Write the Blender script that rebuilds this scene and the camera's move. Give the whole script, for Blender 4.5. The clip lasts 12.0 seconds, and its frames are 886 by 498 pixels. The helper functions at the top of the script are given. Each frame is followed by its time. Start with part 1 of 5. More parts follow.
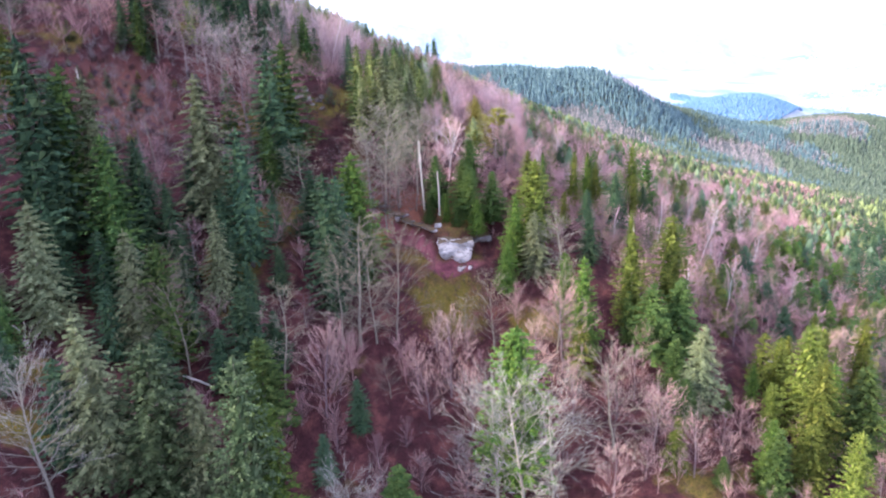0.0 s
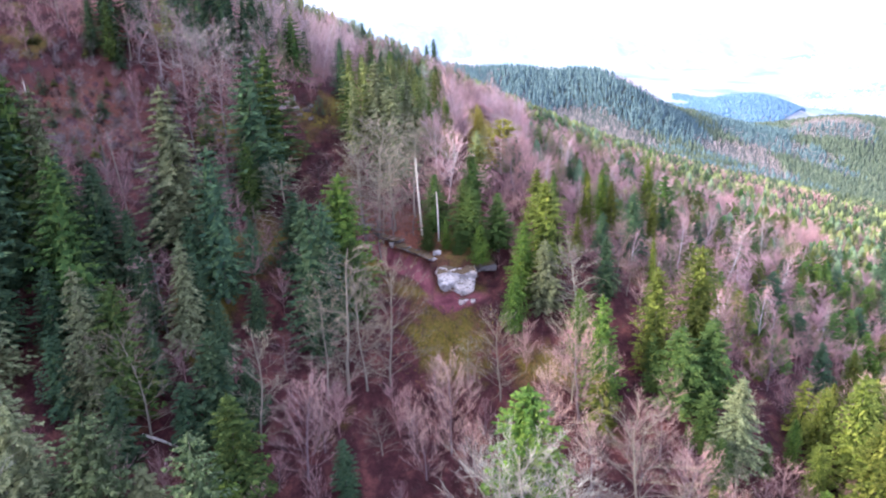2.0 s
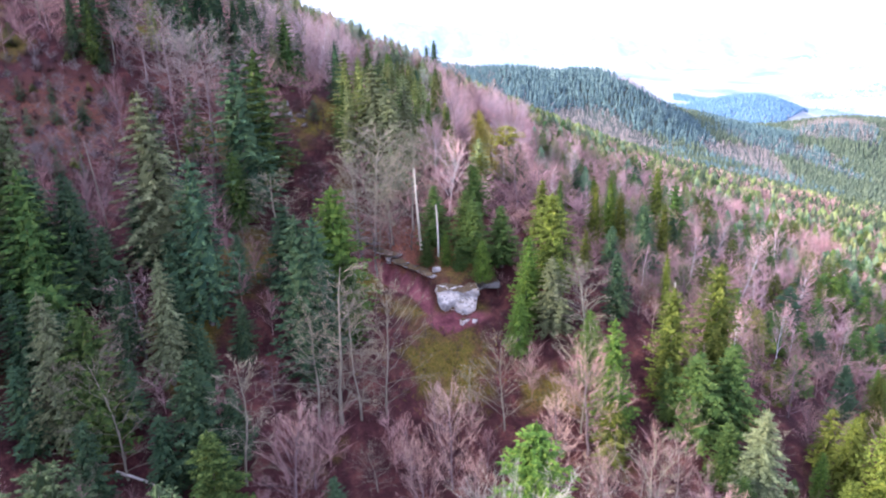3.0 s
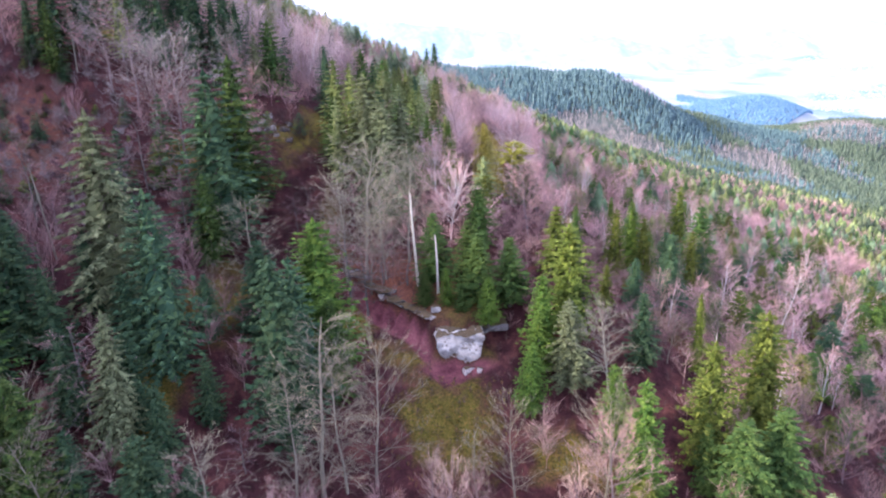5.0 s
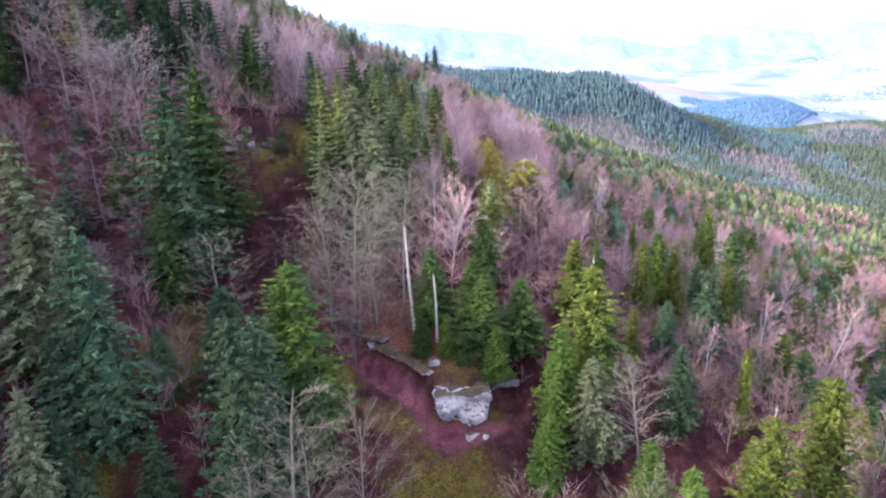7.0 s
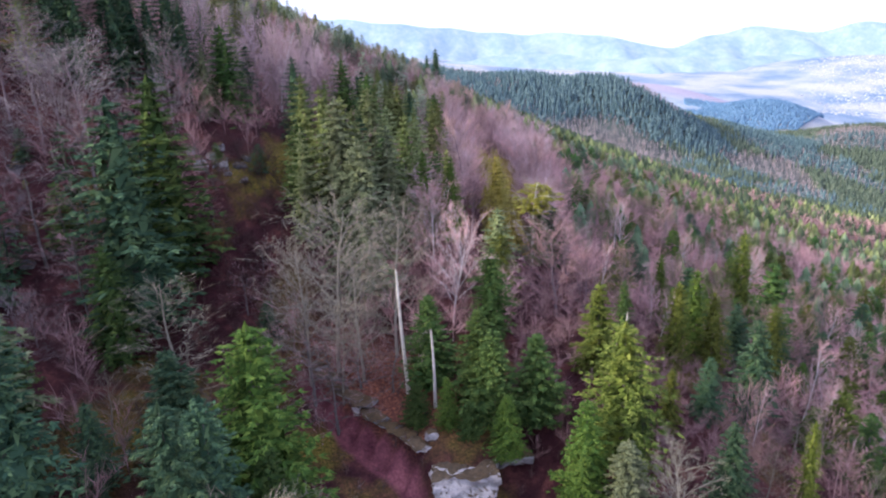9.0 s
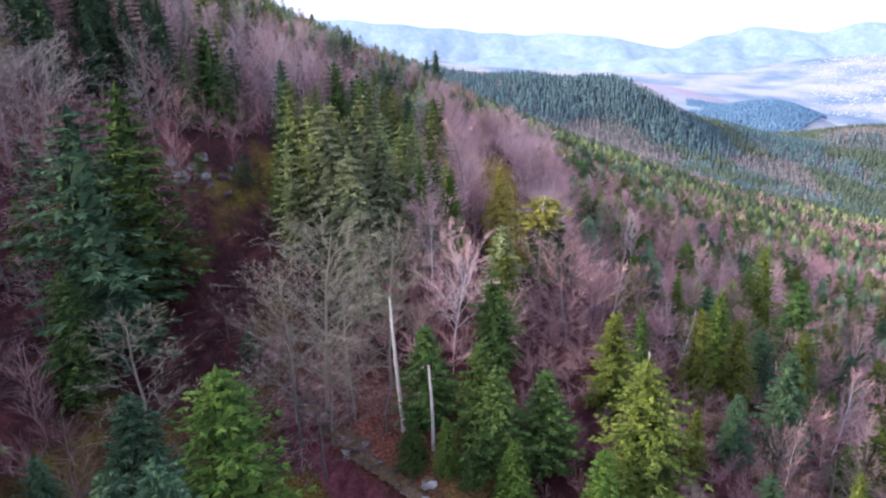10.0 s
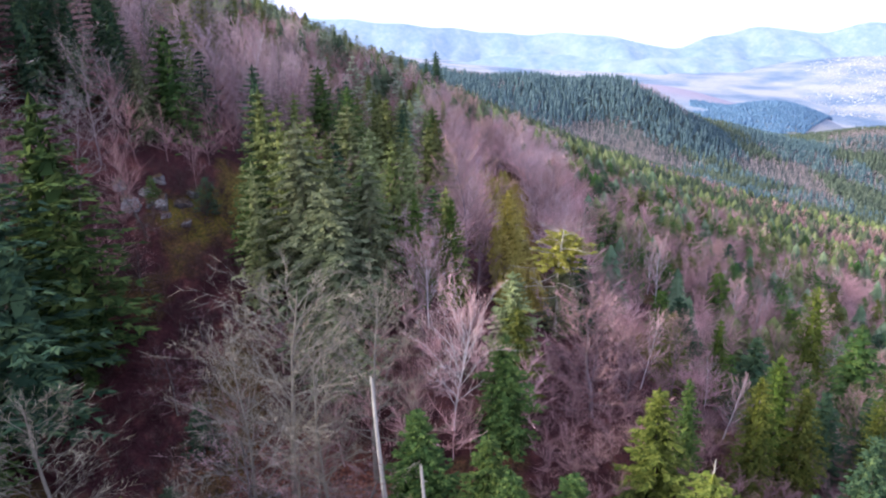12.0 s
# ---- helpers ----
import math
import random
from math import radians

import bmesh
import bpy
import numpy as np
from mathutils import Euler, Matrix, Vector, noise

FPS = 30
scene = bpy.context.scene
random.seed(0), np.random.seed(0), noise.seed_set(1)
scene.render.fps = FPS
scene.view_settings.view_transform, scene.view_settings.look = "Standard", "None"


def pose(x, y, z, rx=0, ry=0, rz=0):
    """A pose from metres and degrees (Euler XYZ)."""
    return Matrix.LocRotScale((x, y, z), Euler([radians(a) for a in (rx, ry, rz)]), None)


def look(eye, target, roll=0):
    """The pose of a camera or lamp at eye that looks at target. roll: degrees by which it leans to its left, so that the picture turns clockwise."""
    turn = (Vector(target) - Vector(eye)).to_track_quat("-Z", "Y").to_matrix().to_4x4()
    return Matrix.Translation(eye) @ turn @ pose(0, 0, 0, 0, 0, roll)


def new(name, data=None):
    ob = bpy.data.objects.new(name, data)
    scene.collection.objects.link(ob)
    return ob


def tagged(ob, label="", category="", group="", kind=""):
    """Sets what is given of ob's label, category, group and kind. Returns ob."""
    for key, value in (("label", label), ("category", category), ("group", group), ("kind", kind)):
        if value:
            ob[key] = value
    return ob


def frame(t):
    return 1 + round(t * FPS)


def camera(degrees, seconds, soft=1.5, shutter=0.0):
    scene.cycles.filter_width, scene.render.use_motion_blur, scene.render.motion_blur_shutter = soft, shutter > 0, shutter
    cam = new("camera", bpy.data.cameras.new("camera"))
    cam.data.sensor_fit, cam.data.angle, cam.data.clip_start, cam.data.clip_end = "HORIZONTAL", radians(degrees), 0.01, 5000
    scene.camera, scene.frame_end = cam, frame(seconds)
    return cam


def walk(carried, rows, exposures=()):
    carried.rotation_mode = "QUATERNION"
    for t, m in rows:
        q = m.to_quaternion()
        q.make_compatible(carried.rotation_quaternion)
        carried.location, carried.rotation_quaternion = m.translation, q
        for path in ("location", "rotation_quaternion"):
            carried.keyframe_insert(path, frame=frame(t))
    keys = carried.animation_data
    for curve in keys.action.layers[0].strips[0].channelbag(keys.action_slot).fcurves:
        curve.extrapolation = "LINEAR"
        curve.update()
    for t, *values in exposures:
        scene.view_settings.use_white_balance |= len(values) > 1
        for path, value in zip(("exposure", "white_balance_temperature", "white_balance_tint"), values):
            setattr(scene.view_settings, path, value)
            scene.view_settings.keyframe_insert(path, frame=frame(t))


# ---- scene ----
cam = camera(65.0, 12.0, soft=2.2)
EYE = 60.0
ROWS = [
    (0.0, 0.00, 0.00, 0.00, 72.487, 2.193, -0.692),
    (0.5, 0.05, 4.06, 0.34, 72.433, 2.135, -0.694),
    (1.0, 0.11, 8.15, 0.65, 72.390, 2.086, -0.691),
    (1.5, 0.17, 12.25, 0.94, 72.358, 2.047, -0.684),
    (2.0, 0.24, 16.38, 1.20, 72.335, 2.015, -0.674),
    (2.5, 0.31, 20.52, 1.44, 72.321, 1.990, -0.659),
    (3.0, 0.39, 24.68, 1.66, 72.314, 1.972, -0.642),
    (3.5, 0.47, 28.85, 1.87, 72.314, 1.959, -0.621),
    (4.0, 0.56, 33.03, 2.05, 72.320, 1.952, -0.597),
    (4.5, 0.65, 37.22, 2.21, 72.331, 1.948, -0.571),
    (5.0, 0.74, 41.42, 2.36, 72.346, 1.948, -0.543),
    (5.5, 0.83, 45.63, 2.50, 72.365, 1.950, -0.512),
    (6.0, 0.93, 49.84, 2.61, 72.386, 1.953, -0.480),
    (6.5, 1.03, 54.05, 2.72, 72.409, 1.958, -0.446),
    (7.0, 1.13, 58.26, 2.81, 72.432, 1.963, -0.411),
    (7.5, 1.23, 62.46, 2.90, 72.455, 1.967, -0.375),
    (8.0, 1.33, 66.67, 2.97, 72.477, 1.969, -0.338),
    (8.5, 1.43, 70.87, 3.03, 72.497, 1.969, -0.300),
    (9.0, 1.53, 75.06, 3.09, 72.515, 1.967, -0.263),
    (9.5, 1.63, 79.24, 3.14, 72.529, 1.960, -0.225),
    (10.0, 1.74, 83.40, 3.19, 72.538, 1.948, -0.188),
    (10.5, 1.84, 87.56, 3.23, 72.542, 1.932, -0.151),
    (11.0, 1.93, 91.70, 3.27, 72.540, 1.908, -0.115),
    (11.5, 2.03, 95.82, 3.31, 72.531, 1.878, -0.080),
    (12.0, 2.12, 99.92, 3.34, 72.513, 1.841, -0.046),
]
walk(cam, [(t, pose(x, y, EYE + z, rx, ry, rz)) for t, x, y, z, rx, ry, rz in ROWS],
     [(0.0, 1.51), (3.0, 1.46), (5.0, 1.37), (7.0, 1.1), (9.0, 0.66), (12.0, 0.58)])

# ---------------------------------------------------------------- light
SUN_AZ, SUN_EL = 252.0, 24.5     # degrees from north (+y) clockwise: low over an unseen hump added to shade the steep side
world = bpy.data.worlds.new("world")
scene.world = world
world.use_nodes = True
wn, wl = world.node_tree.nodes, world.node_tree.links
sky = wn.new("ShaderNodeTexSky")
sky.sky_type, sky.sun_disc = "NISHITA", False
sky.sun_elevation, sky.sun_rotation = radians(SUN_EL), radians(SUN_AZ)
sky.dust_density, sky.air_density, sky.altitude = 5.0, 1.2, 700
overcast = wn.new("ShaderNodeMix")
overcast.data_type = "RGBA"
overcast.inputs[0].default_value = 0.6
overcast.inputs[7].default_value = (9.4, 10.5, 17.0, 1)
wl.new(sky.outputs[0], overcast.inputs[6])
wl.new(overcast.outputs[2], wn["Background"].inputs[0])
wn["Background"].inputs[1].default_value = 0.135
sun = new("sun", bpy.data.lights.new("sun", "SUN"))
sun.data.energy, sun.data.angle, sun.data.color = 5.0, radians(8), (1.0, 0.955, 0.9)
a, e = radians(SUN_AZ), radians(SUN_EL)
sun.matrix_world = look((0, 0, 300), (-300 * math.sin(a) * math.cos(e), -300 * math.cos(a) * math.cos(e), 300 - 300 * math.sin(e)))


# ---------------------------------------------------------------- materials
def material(name, rough=0.9, spec=0.2):
    m = bpy.data.materials.new(name)
    m.use_nodes = True
    n = m.node_tree.nodes
    b = n["Principled BSDF"]
    b.inputs["Roughness"].default_value = rough
    b.inputs["Specular IOR Level"].default_value = spec
    return m, n, m.node_tree.links, b


def ramp(n, l, fac, stops):
    r = n.new("ShaderNodeValToRGB")
    while len(r.color_ramp.elements) < len(stops):
        r.color_ramp.elements.new(0.5)
    for el, (p, c) in zip(r.color_ramp.elements, stops):
        el.position, el.color = p, (*c, 1)
    l.new(fac, r.inputs[0])
    return r.outputs[0]


def noise_tex(n, l, scale, detail=4.0, rough=0.6, vec=None):
    t = n.new("ShaderNodeTexNoise")
    t.inputs["Scale"].default_value, t.inputs["Detail"].default_value, t.inputs["Roughness"].default_value = scale, detail, rough
    if vec is None:
        vec = n.new("ShaderNodeTexCoord").outputs["Object"]
    l.new(vec, t.inputs["Vector"])
    return t.outputs["Fac"]


def mix(n, l, fac, c1, c2, mode="MIX"):
    m = n.new("ShaderNodeMix")
    m.data_type, m.blend_type = "RGBA", mode
    for sock, v in ((m.inputs[0], fac), (m.inputs[6], c1), (m.inputs[7], c2)):
        if isinstance(v, (int, float)):
            sock.default_value = v
        elif isinstance(v, tuple):
            sock.default_value = (*v, 1)
        else:
            l.new(v, sock)
    return m.outputs[2]


def bump(n, l, b, height, strength, dist):
    bp = n.new("ShaderNodeBump")
    bp.inputs["Strength"].default_value, bp.inputs["Distance"].default_value = strength, dist
    l.new(height, bp.inputs["Height"])
    l.new(bp.outputs[0], b.inputs["Normal"])


def leafy(name, dark, mid, light, tree_var=0.35):
    """Needles or twigs: every spray differs a little, and every tree as a whole."""
    m, n, l, b = material(name, 0.85, 0.06)
    isl = n.new("ShaderNodeNewGeometry").outputs["Random Per Island"]
    col = ramp(n, l, isl, [(0.0, dark), (0.55, mid), (1.0, light)])
    rnd = n.new("ShaderNodeObjectInfo").outputs["Random"]
    hsv = n.new("ShaderNodeHueSaturation")
    for sock, lo, hi in (("Hue", 0.5 - 0.02 * tree_var / 0.35, 0.5 + 0.02 * tree_var / 0.35), ("Value", 1 - tree_var, 1 + tree_var)):
        mr = n.new("ShaderNodeMapRange")
        mr.inputs["To Min"].default_value, mr.inputs["To Max"].default_value = lo, hi
        l.new(rnd, mr.inputs["Value"])
        l.new(mr.outputs[0], hsv.inputs[sock])
    l.new(col, hsv.inputs["Color"])
    pos = n.new("ShaderNodeNewGeometry").outputs["Position"]
    tint = ramp(n, l, noise_tex(n, l, 0.11, 3, 0.6, pos), [(0.3, (0.78, 0.84, 0.86)), (0.5, (1, 1, 1)), (0.7, (1.2, 1.13, 1.06))])
    l.new(mix(n, l, 1.0, hsv.outputs[0], tint, "MULTIPLY"), b.inputs["Base Color"])
    return m


FIR_DARK = leafy("needles_blue_green", (0.022, 0.048, 0.027), (0.046, 0.085, 0.044), (0.092, 0.135, 0.058), 0.2)
FIR_GREEN = leafy("needles_green", (0.025, 0.05, 0.016), (0.056, 0.096, 0.026), (0.115, 0.152, 0.04), 0.25)
FIR_YELLOW = leafy("needles_yellow_green", (0.037, 0.052, 0.011), (0.09, 0.11, 0.02), (0.178, 0.19, 0.042), 0.22)
FIR_GREY = leafy("needles_grey_green", (0.056, 0.065, 0.034), (0.116, 0.13, 0.064), (0.205, 0.214, 0.108), 0.2)
FIR_BRIGHT = leafy("needles_bright_green", (0.029, 0.056, 0.013), (0.064, 0.108, 0.021), (0.135, 0.178, 0.034), 0.22)
FIR_ROUND = leafy("needles_pale_old_fir", (0.024, 0.038, 0.017), (0.05, 0.072, 0.03), (0.105, 0.128, 0.065), 0.15)
LARCH = leafy("needles_ochre", (0.18, 0.145, 0.03), (0.31, 0.245, 0.055), (0.42, 0.34, 0.1))
# mid-distance haze put into the colour as paler needles
MID_FIR = leafy("needles_hazed_green", (0.06, 0.088, 0.048), (0.105, 0.142, 0.076), (0.16, 0.195, 0.108))
# far forest tinted bluer and lighter in place of aerial haze
FAR_FIR = leafy("needles_far_hazed", (0.05, 0.083, 0.084), (0.07, 0.11, 0.113), (0.092, 0.138, 0.14))
TWIG_GREY = leafy("twigs_grey_beige", (0.115, 0.09, 0.064), (0.215, 0.175, 0.125), (0.34, 0.285, 0.21), 0.2)
TWIG_PINK = leafy("twigs_pinkish_brown", (0.285, 0.17, 0.148), (0.41, 0.256, 0.222), (0.52, 0.35, 0.305), 0.2)
TWIG_PURPLE = leafy("twigs_purplish_brown", (0.19, 0.104, 0.1), (0.3, 0.172, 0.166), (0.4, 0.252, 0.242), 0.2)
# undergrowth twigs, darkened to carry the shade of the gully
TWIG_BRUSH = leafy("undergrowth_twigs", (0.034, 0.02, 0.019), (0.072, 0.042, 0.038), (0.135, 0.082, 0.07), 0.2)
# basin thicket pink, raised to carry sunlight and distance haze
TWIG_ROSE = leafy("twigs_rose_sunlit", (0.48, 0.265, 0.255), (0.66, 0.38, 0.365), (0.78, 0.5, 0.48), 0.2)
# ridge firs: olive and green, lightened to paint in the haze over the ridge
RIDGE_OLIVE = leafy("needles_ridge_olive", (0.095, 0.115, 0.048), (0.19, 0.215, 0.088), (0.29, 0.31, 0.14), 0.25)
RIDGE_GREEN = leafy("needles_ridge_green", (0.07, 0.088, 0.028), (0.145, 0.162, 0.05), (0.235, 0.247, 0.09), 0.25)
# olive of the middle distance, likewise paled in place of haze
MID_OLIVE = leafy("needles_hazed_olive", (0.085, 0.096, 0.037), (0.138, 0.152, 0.057), (0.2, 0.21, 0.086))
# the blue of the air put into the spur's needles
FAR_HAZED = leafy("needles_hazed_spur", (0.085, 0.16, 0.235), (0.1, 0.182, 0.265), (0.12, 0.205, 0.29), 0.2)
# skyline mist painted as pale grey-green needles
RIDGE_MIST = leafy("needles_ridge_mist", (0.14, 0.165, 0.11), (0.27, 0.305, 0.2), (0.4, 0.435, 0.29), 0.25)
TWIG_BEIGE = leafy("twigs_pale_beige", (0.13, 0.108, 0.08), (0.235, 0.2, 0.152), (0.35, 0.3, 0.23), 0.2)
TWIG_SILVER = leafy("twigs_silver_grey", (0.14, 0.125, 0.11), (0.25, 0.228, 0.2), (0.37, 0.34, 0.305), 0.2)
TWIG_MAUVE = leafy("twigs_pale_mauve", (0.365, 0.248, 0.24), (0.5, 0.35, 0.34), (0.61, 0.452, 0.44), 0.2)
TWIG_BIRCH = leafy("twigs_birch", (0.36, 0.212, 0.205), (0.5, 0.3, 0.29), (0.62, 0.4, 0.385), 0.2)
TWIG_ASH = leafy("twigs_ash_grey", (0.13, 0.108, 0.1), (0.225, 0.19, 0.178), (0.32, 0.275, 0.26), 0.2)
NEEDLE_TUFT = leafy("needles_golden_tuft", (0.12, 0.115, 0.02), (0.23, 0.21, 0.036), (0.34, 0.31, 0.075), 0.15)
# far olive and bare woods, haze mixed into both colours
FAR_OLIVE = leafy("needles_far_hazed_olive", (0.07, 0.095, 0.066), (0.1, 0.135, 0.09), (0.14, 0.172, 0.12))
FAR_BARE = leafy("twigs_far_hazed", (0.2, 0.16, 0.158), (0.28, 0.22, 0.215), (0.36, 0.29, 0.285), 0.2)


def bark(name, c1, c2, scale=6.0, stretch=0.25):
    m, n, l, b = material(name, 0.9, 0.2)
    mp = n.new("ShaderNodeMapping")
    mp.inputs["Scale"].default_value = (1, 1, stretch)
    l.new(n.new("ShaderNodeTexCoord").outputs["Object"], mp.inputs["Vector"])
    f = noise_tex(n, l, scale, 5, 0.7, mp.outputs[0])
    l.new(ramp(n, l, f, [(0.3, c1), (0.7, c2)]), b.inputs["Base Color"])
    bump(n, l, b, f, 0.5, 0.05)
    return m


BARK_DARK = bark("bark_dark_grey", (0.06, 0.05, 0.045), (0.16, 0.14, 0.125))
BARK_GREY = bark("bark_grey_beige", (0.12, 0.1, 0.075), (0.24, 0.208, 0.16))
BARK_BEIGE = bark("bark_pale_beige", (0.14, 0.12, 0.095), (0.29, 0.255, 0.205))
BARK_PINK = bark("bark_pinkish_grey", (0.11, 0.078, 0.08), (0.23, 0.165, 0.165))
BARK_BIRCH = bark("bark_white_birch", (0.5, 0.44, 0.41), (0.82, 0.76, 0.72), 3.0, 1.2)
BARK_DEAD = bark("bare_bleached_wood", (0.3, 0.262, 0.22), (0.58, 0.52, 0.45), 5.0, 0.12)


def ground_material():
    m, n, l, b = material("leaf_litter", 0.95, 0.1)
    pos = n.new("ShaderNodeNewGeometry").outputs["Position"]
    big = noise_tex(n, l, 0.045, 4, 0.6, pos)
    mid = noise_tex(n, l, 0.35, 5, 0.65, pos)
    fine = noise_tex(n, l, 3.5, 4, 0.7, pos)
    litter = ramp(n, l, mid, [(0.25, (0.016, 0.007, 0.008)), (0.5, (0.056, 0.02, 0.021)), (0.75, (0.155, 0.058, 0.047))])
    grassy = ramp(n, l, fine, [(0.3, (0.04, 0.036, 0.01)), (0.45, (0.1, 0.088, 0.018)), (0.56, (0.15, 0.115, 0.022)), (0.7, (0.24, 0.1, 0.04))])
    patch = ramp(n, l, big, [(0.56, (0, 0, 0)), (0.66, (1, 1, 1))])
    col = mix(n, l, patch, litter, grassy)
    # the grassy bank under the outcrop, the open slopes, and the trodden earth below the ledges
    earth = ramp(n, l, mid, [(0.3, (0.085, 0.024, 0.032)), (0.7, (0.27, 0.095, 0.1))])
    rust = ramp(n, l, mid, [(0.3, (0.03, 0.022, 0.028)), (0.41, (0.085, 0.04, 0.042)), (0.49, (0.2, 0.078, 0.045)), (0.55, (0.1, 0.06, 0.045)), (0.66, (0.055, 0.065, 0.028))])
    scree = ramp(n, l, fine, [(0.3, (0.07, 0.03, 0.026)), (0.5, (0.17, 0.066, 0.045)), (0.7, (0.3, 0.12, 0.06))])
    ochre = ramp(n, l, fine, [(0.3, (0.16, 0.11, 0.02)), (0.7, (0.34, 0.24, 0.05))])
    def blot(place, turn, size, under, wobble):
        """A ragged patch of the ground."""
        mp = n.new("ShaderNodeVectorMath")
        mp.operation = "SUBTRACT"
        mp.inputs[1].default_value = place
        l.new(pos, mp.inputs[0])
        ro = n.new("ShaderNodeVectorRotate")
        ro.rotation_type = "Z_AXIS"
        ro.inputs["Angle"].default_value = radians(turn)
        l.new(mp.outputs[0], ro.inputs["Vector"])
        dv = n.new("ShaderNodeVectorMath")
        dv.operation = "DIVIDE"
        dv.inputs[1].default_value = size
        l.new(ro.outputs[0], dv.inputs[0])
        ln = n.new("ShaderNodeVectorMath")
        ln.operation = "LENGTH"
        l.new(dv.outputs[0], ln.inputs[0])
        ad = n.new("ShaderNodeMath")
        ad.operation = "MULTIPLY_ADD"
        l.new(mid, ad.inputs[0])
        ad.inputs[1].default_value = wobble
        l.new(ln.outputs["Value"], ad.inputs[2])
        hf = n.new("ShaderNodeMath")
        hf.operation = "MULTIPLY"
        hf.inputs[1].default_value = 0.5
        l.new(ad.outputs[0], hf.inputs[0])
        return ramp(n, l, hf.outputs[0], [(0.0, (1, 1, 1)), (0.72, (under, under, under)), (1.0, (0, 0, 0))])

    for place, turn, size, under, wobble, paint in (((0.8, 129.0, 9.0), 0, (7.5, 8.5, 14.0), 1.0, 1.9, grassy), ((-20.0, 158.0, 28.0), 0, (4.0, 14.0, 20.0), 0.6, 1.9, grassy),
                                                    ((-75.0, 164.0, 46.0), 0, (21.0, 18.0, 30.0), 0.7, 2.2, rust),
                                                    ((-7.0, 150.5, 22.0), 40, (11.0, 5.0, 20.0), 1.0, 1.4, scree), ((13.5, 220.0, 30.0), 4, (3.4, 34.0, 30.0), 1.0, 1.3, ochre), ((-24.0, 150.0, 24.0), 20, (3.0, 16.0, 20.0), 0.6, 1.8, rust),
                                                    ((-8.6, 144.2, 19.0), 46, (12.0, 1.3, 20.0), 1.0, 1.2, earth), ((2.6, 136.2, 12.0), -6, (5.0, 1.2, 20.0), 1.0, 1.2, earth)):
        col = mix(n, l, blot(place, turn, size, under, wobble), col, paint)
    sep = n.new("ShaderNodeSeparateXYZ")
    l.new(pos, sep.inputs[0])
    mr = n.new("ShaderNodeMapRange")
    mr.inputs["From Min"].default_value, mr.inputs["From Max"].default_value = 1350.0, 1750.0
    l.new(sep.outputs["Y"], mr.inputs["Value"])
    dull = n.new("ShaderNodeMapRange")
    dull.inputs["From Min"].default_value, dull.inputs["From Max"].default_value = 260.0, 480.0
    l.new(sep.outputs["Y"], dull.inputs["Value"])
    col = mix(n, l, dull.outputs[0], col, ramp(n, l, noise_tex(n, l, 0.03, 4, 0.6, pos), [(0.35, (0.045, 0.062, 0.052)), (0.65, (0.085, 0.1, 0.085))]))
    # valley fields, aerial haze painted in as pale blue with distance
    hazed_fields = ramp(n, l, noise_tex(n, l, 0.004, 4, 0.55, pos), [(0.36, (0.16, 0.23, 0.31)), (0.46, (0.26, 0.31, 0.36)), (0.58, (0.4, 0.405, 0.41))])
    col = mix(n, l, mr.outputs[0], col, hazed_fields)
    # knoll field, its lilac paleness also painted haze
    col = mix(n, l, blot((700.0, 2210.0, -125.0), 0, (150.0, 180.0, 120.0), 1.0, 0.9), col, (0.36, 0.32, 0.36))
    speck = ramp(n, l, fine, [(0.3, (0.55, 0.55, 0.55)), (0.7, (1.25, 1.2, 1.2))])
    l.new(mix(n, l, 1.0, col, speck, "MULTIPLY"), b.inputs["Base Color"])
    bump(n, l, b, fine, 0.8, 0.25)
    return m


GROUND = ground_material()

# ---------------------------------------------------------------- the lie of the land
BASE = (-41.6, -0.1419, -0.0334)
HILLS_WEST = [(-90, 70, 26, -1.7), (-90, 100, 26, 7.4), (-90, 130, 26, 0.1), (-90, 160, 26, -6.9), (-90, 190, 26, 3.4), (-90, 220, 26, -2.4), (-60, 70, 26, 11.4), (-60, 100, 26, -19.3), (-60, 130, 26, 7.4), (-60, 160, 26, -5.9), (-60, 190, 26, 15.4), (-60, 220, 26, 2.1), (-30, 70, 26, 4.7), (-30, 100, 26, -5.7), (-30, 130, 26, 18.7), (-30, 160, 26, -16.7), (-30, 190, 26, 7.6), (-30, 220, 26, -6.8), (0, 70, 26, -20.1), (0, 100, 26, 2.9), (0, 130, 26, -17.4)]
HILLS_EAST = [(0, 160, 26, 15.8), (0, 190, 26, 3.4), (0, 220, 26, 3.1), (30, 70, 26, 26.4), (30, 100, 26, 0.5), (30, 130, 26, 9.3), (30, 160, 26, 9.7), (30, 190, 26, -8.9), (30, 220, 26, 6.1), (60, 70, 26, -9.7), (60, 100, 26, -6.8), (60, 130, 26, 10.3), (60, 160, 26, -7.7), (60, 190, 26, 6.2), (60, 220, 26, -0.7), (90, 70, 26, 7.6), (90, 100, 26, 15.4), (90, 130, 26, -12.6), (90, 160, 26, 5.6), (90, 190, 26, 3.7), (90, 220, 26, -6.0)]
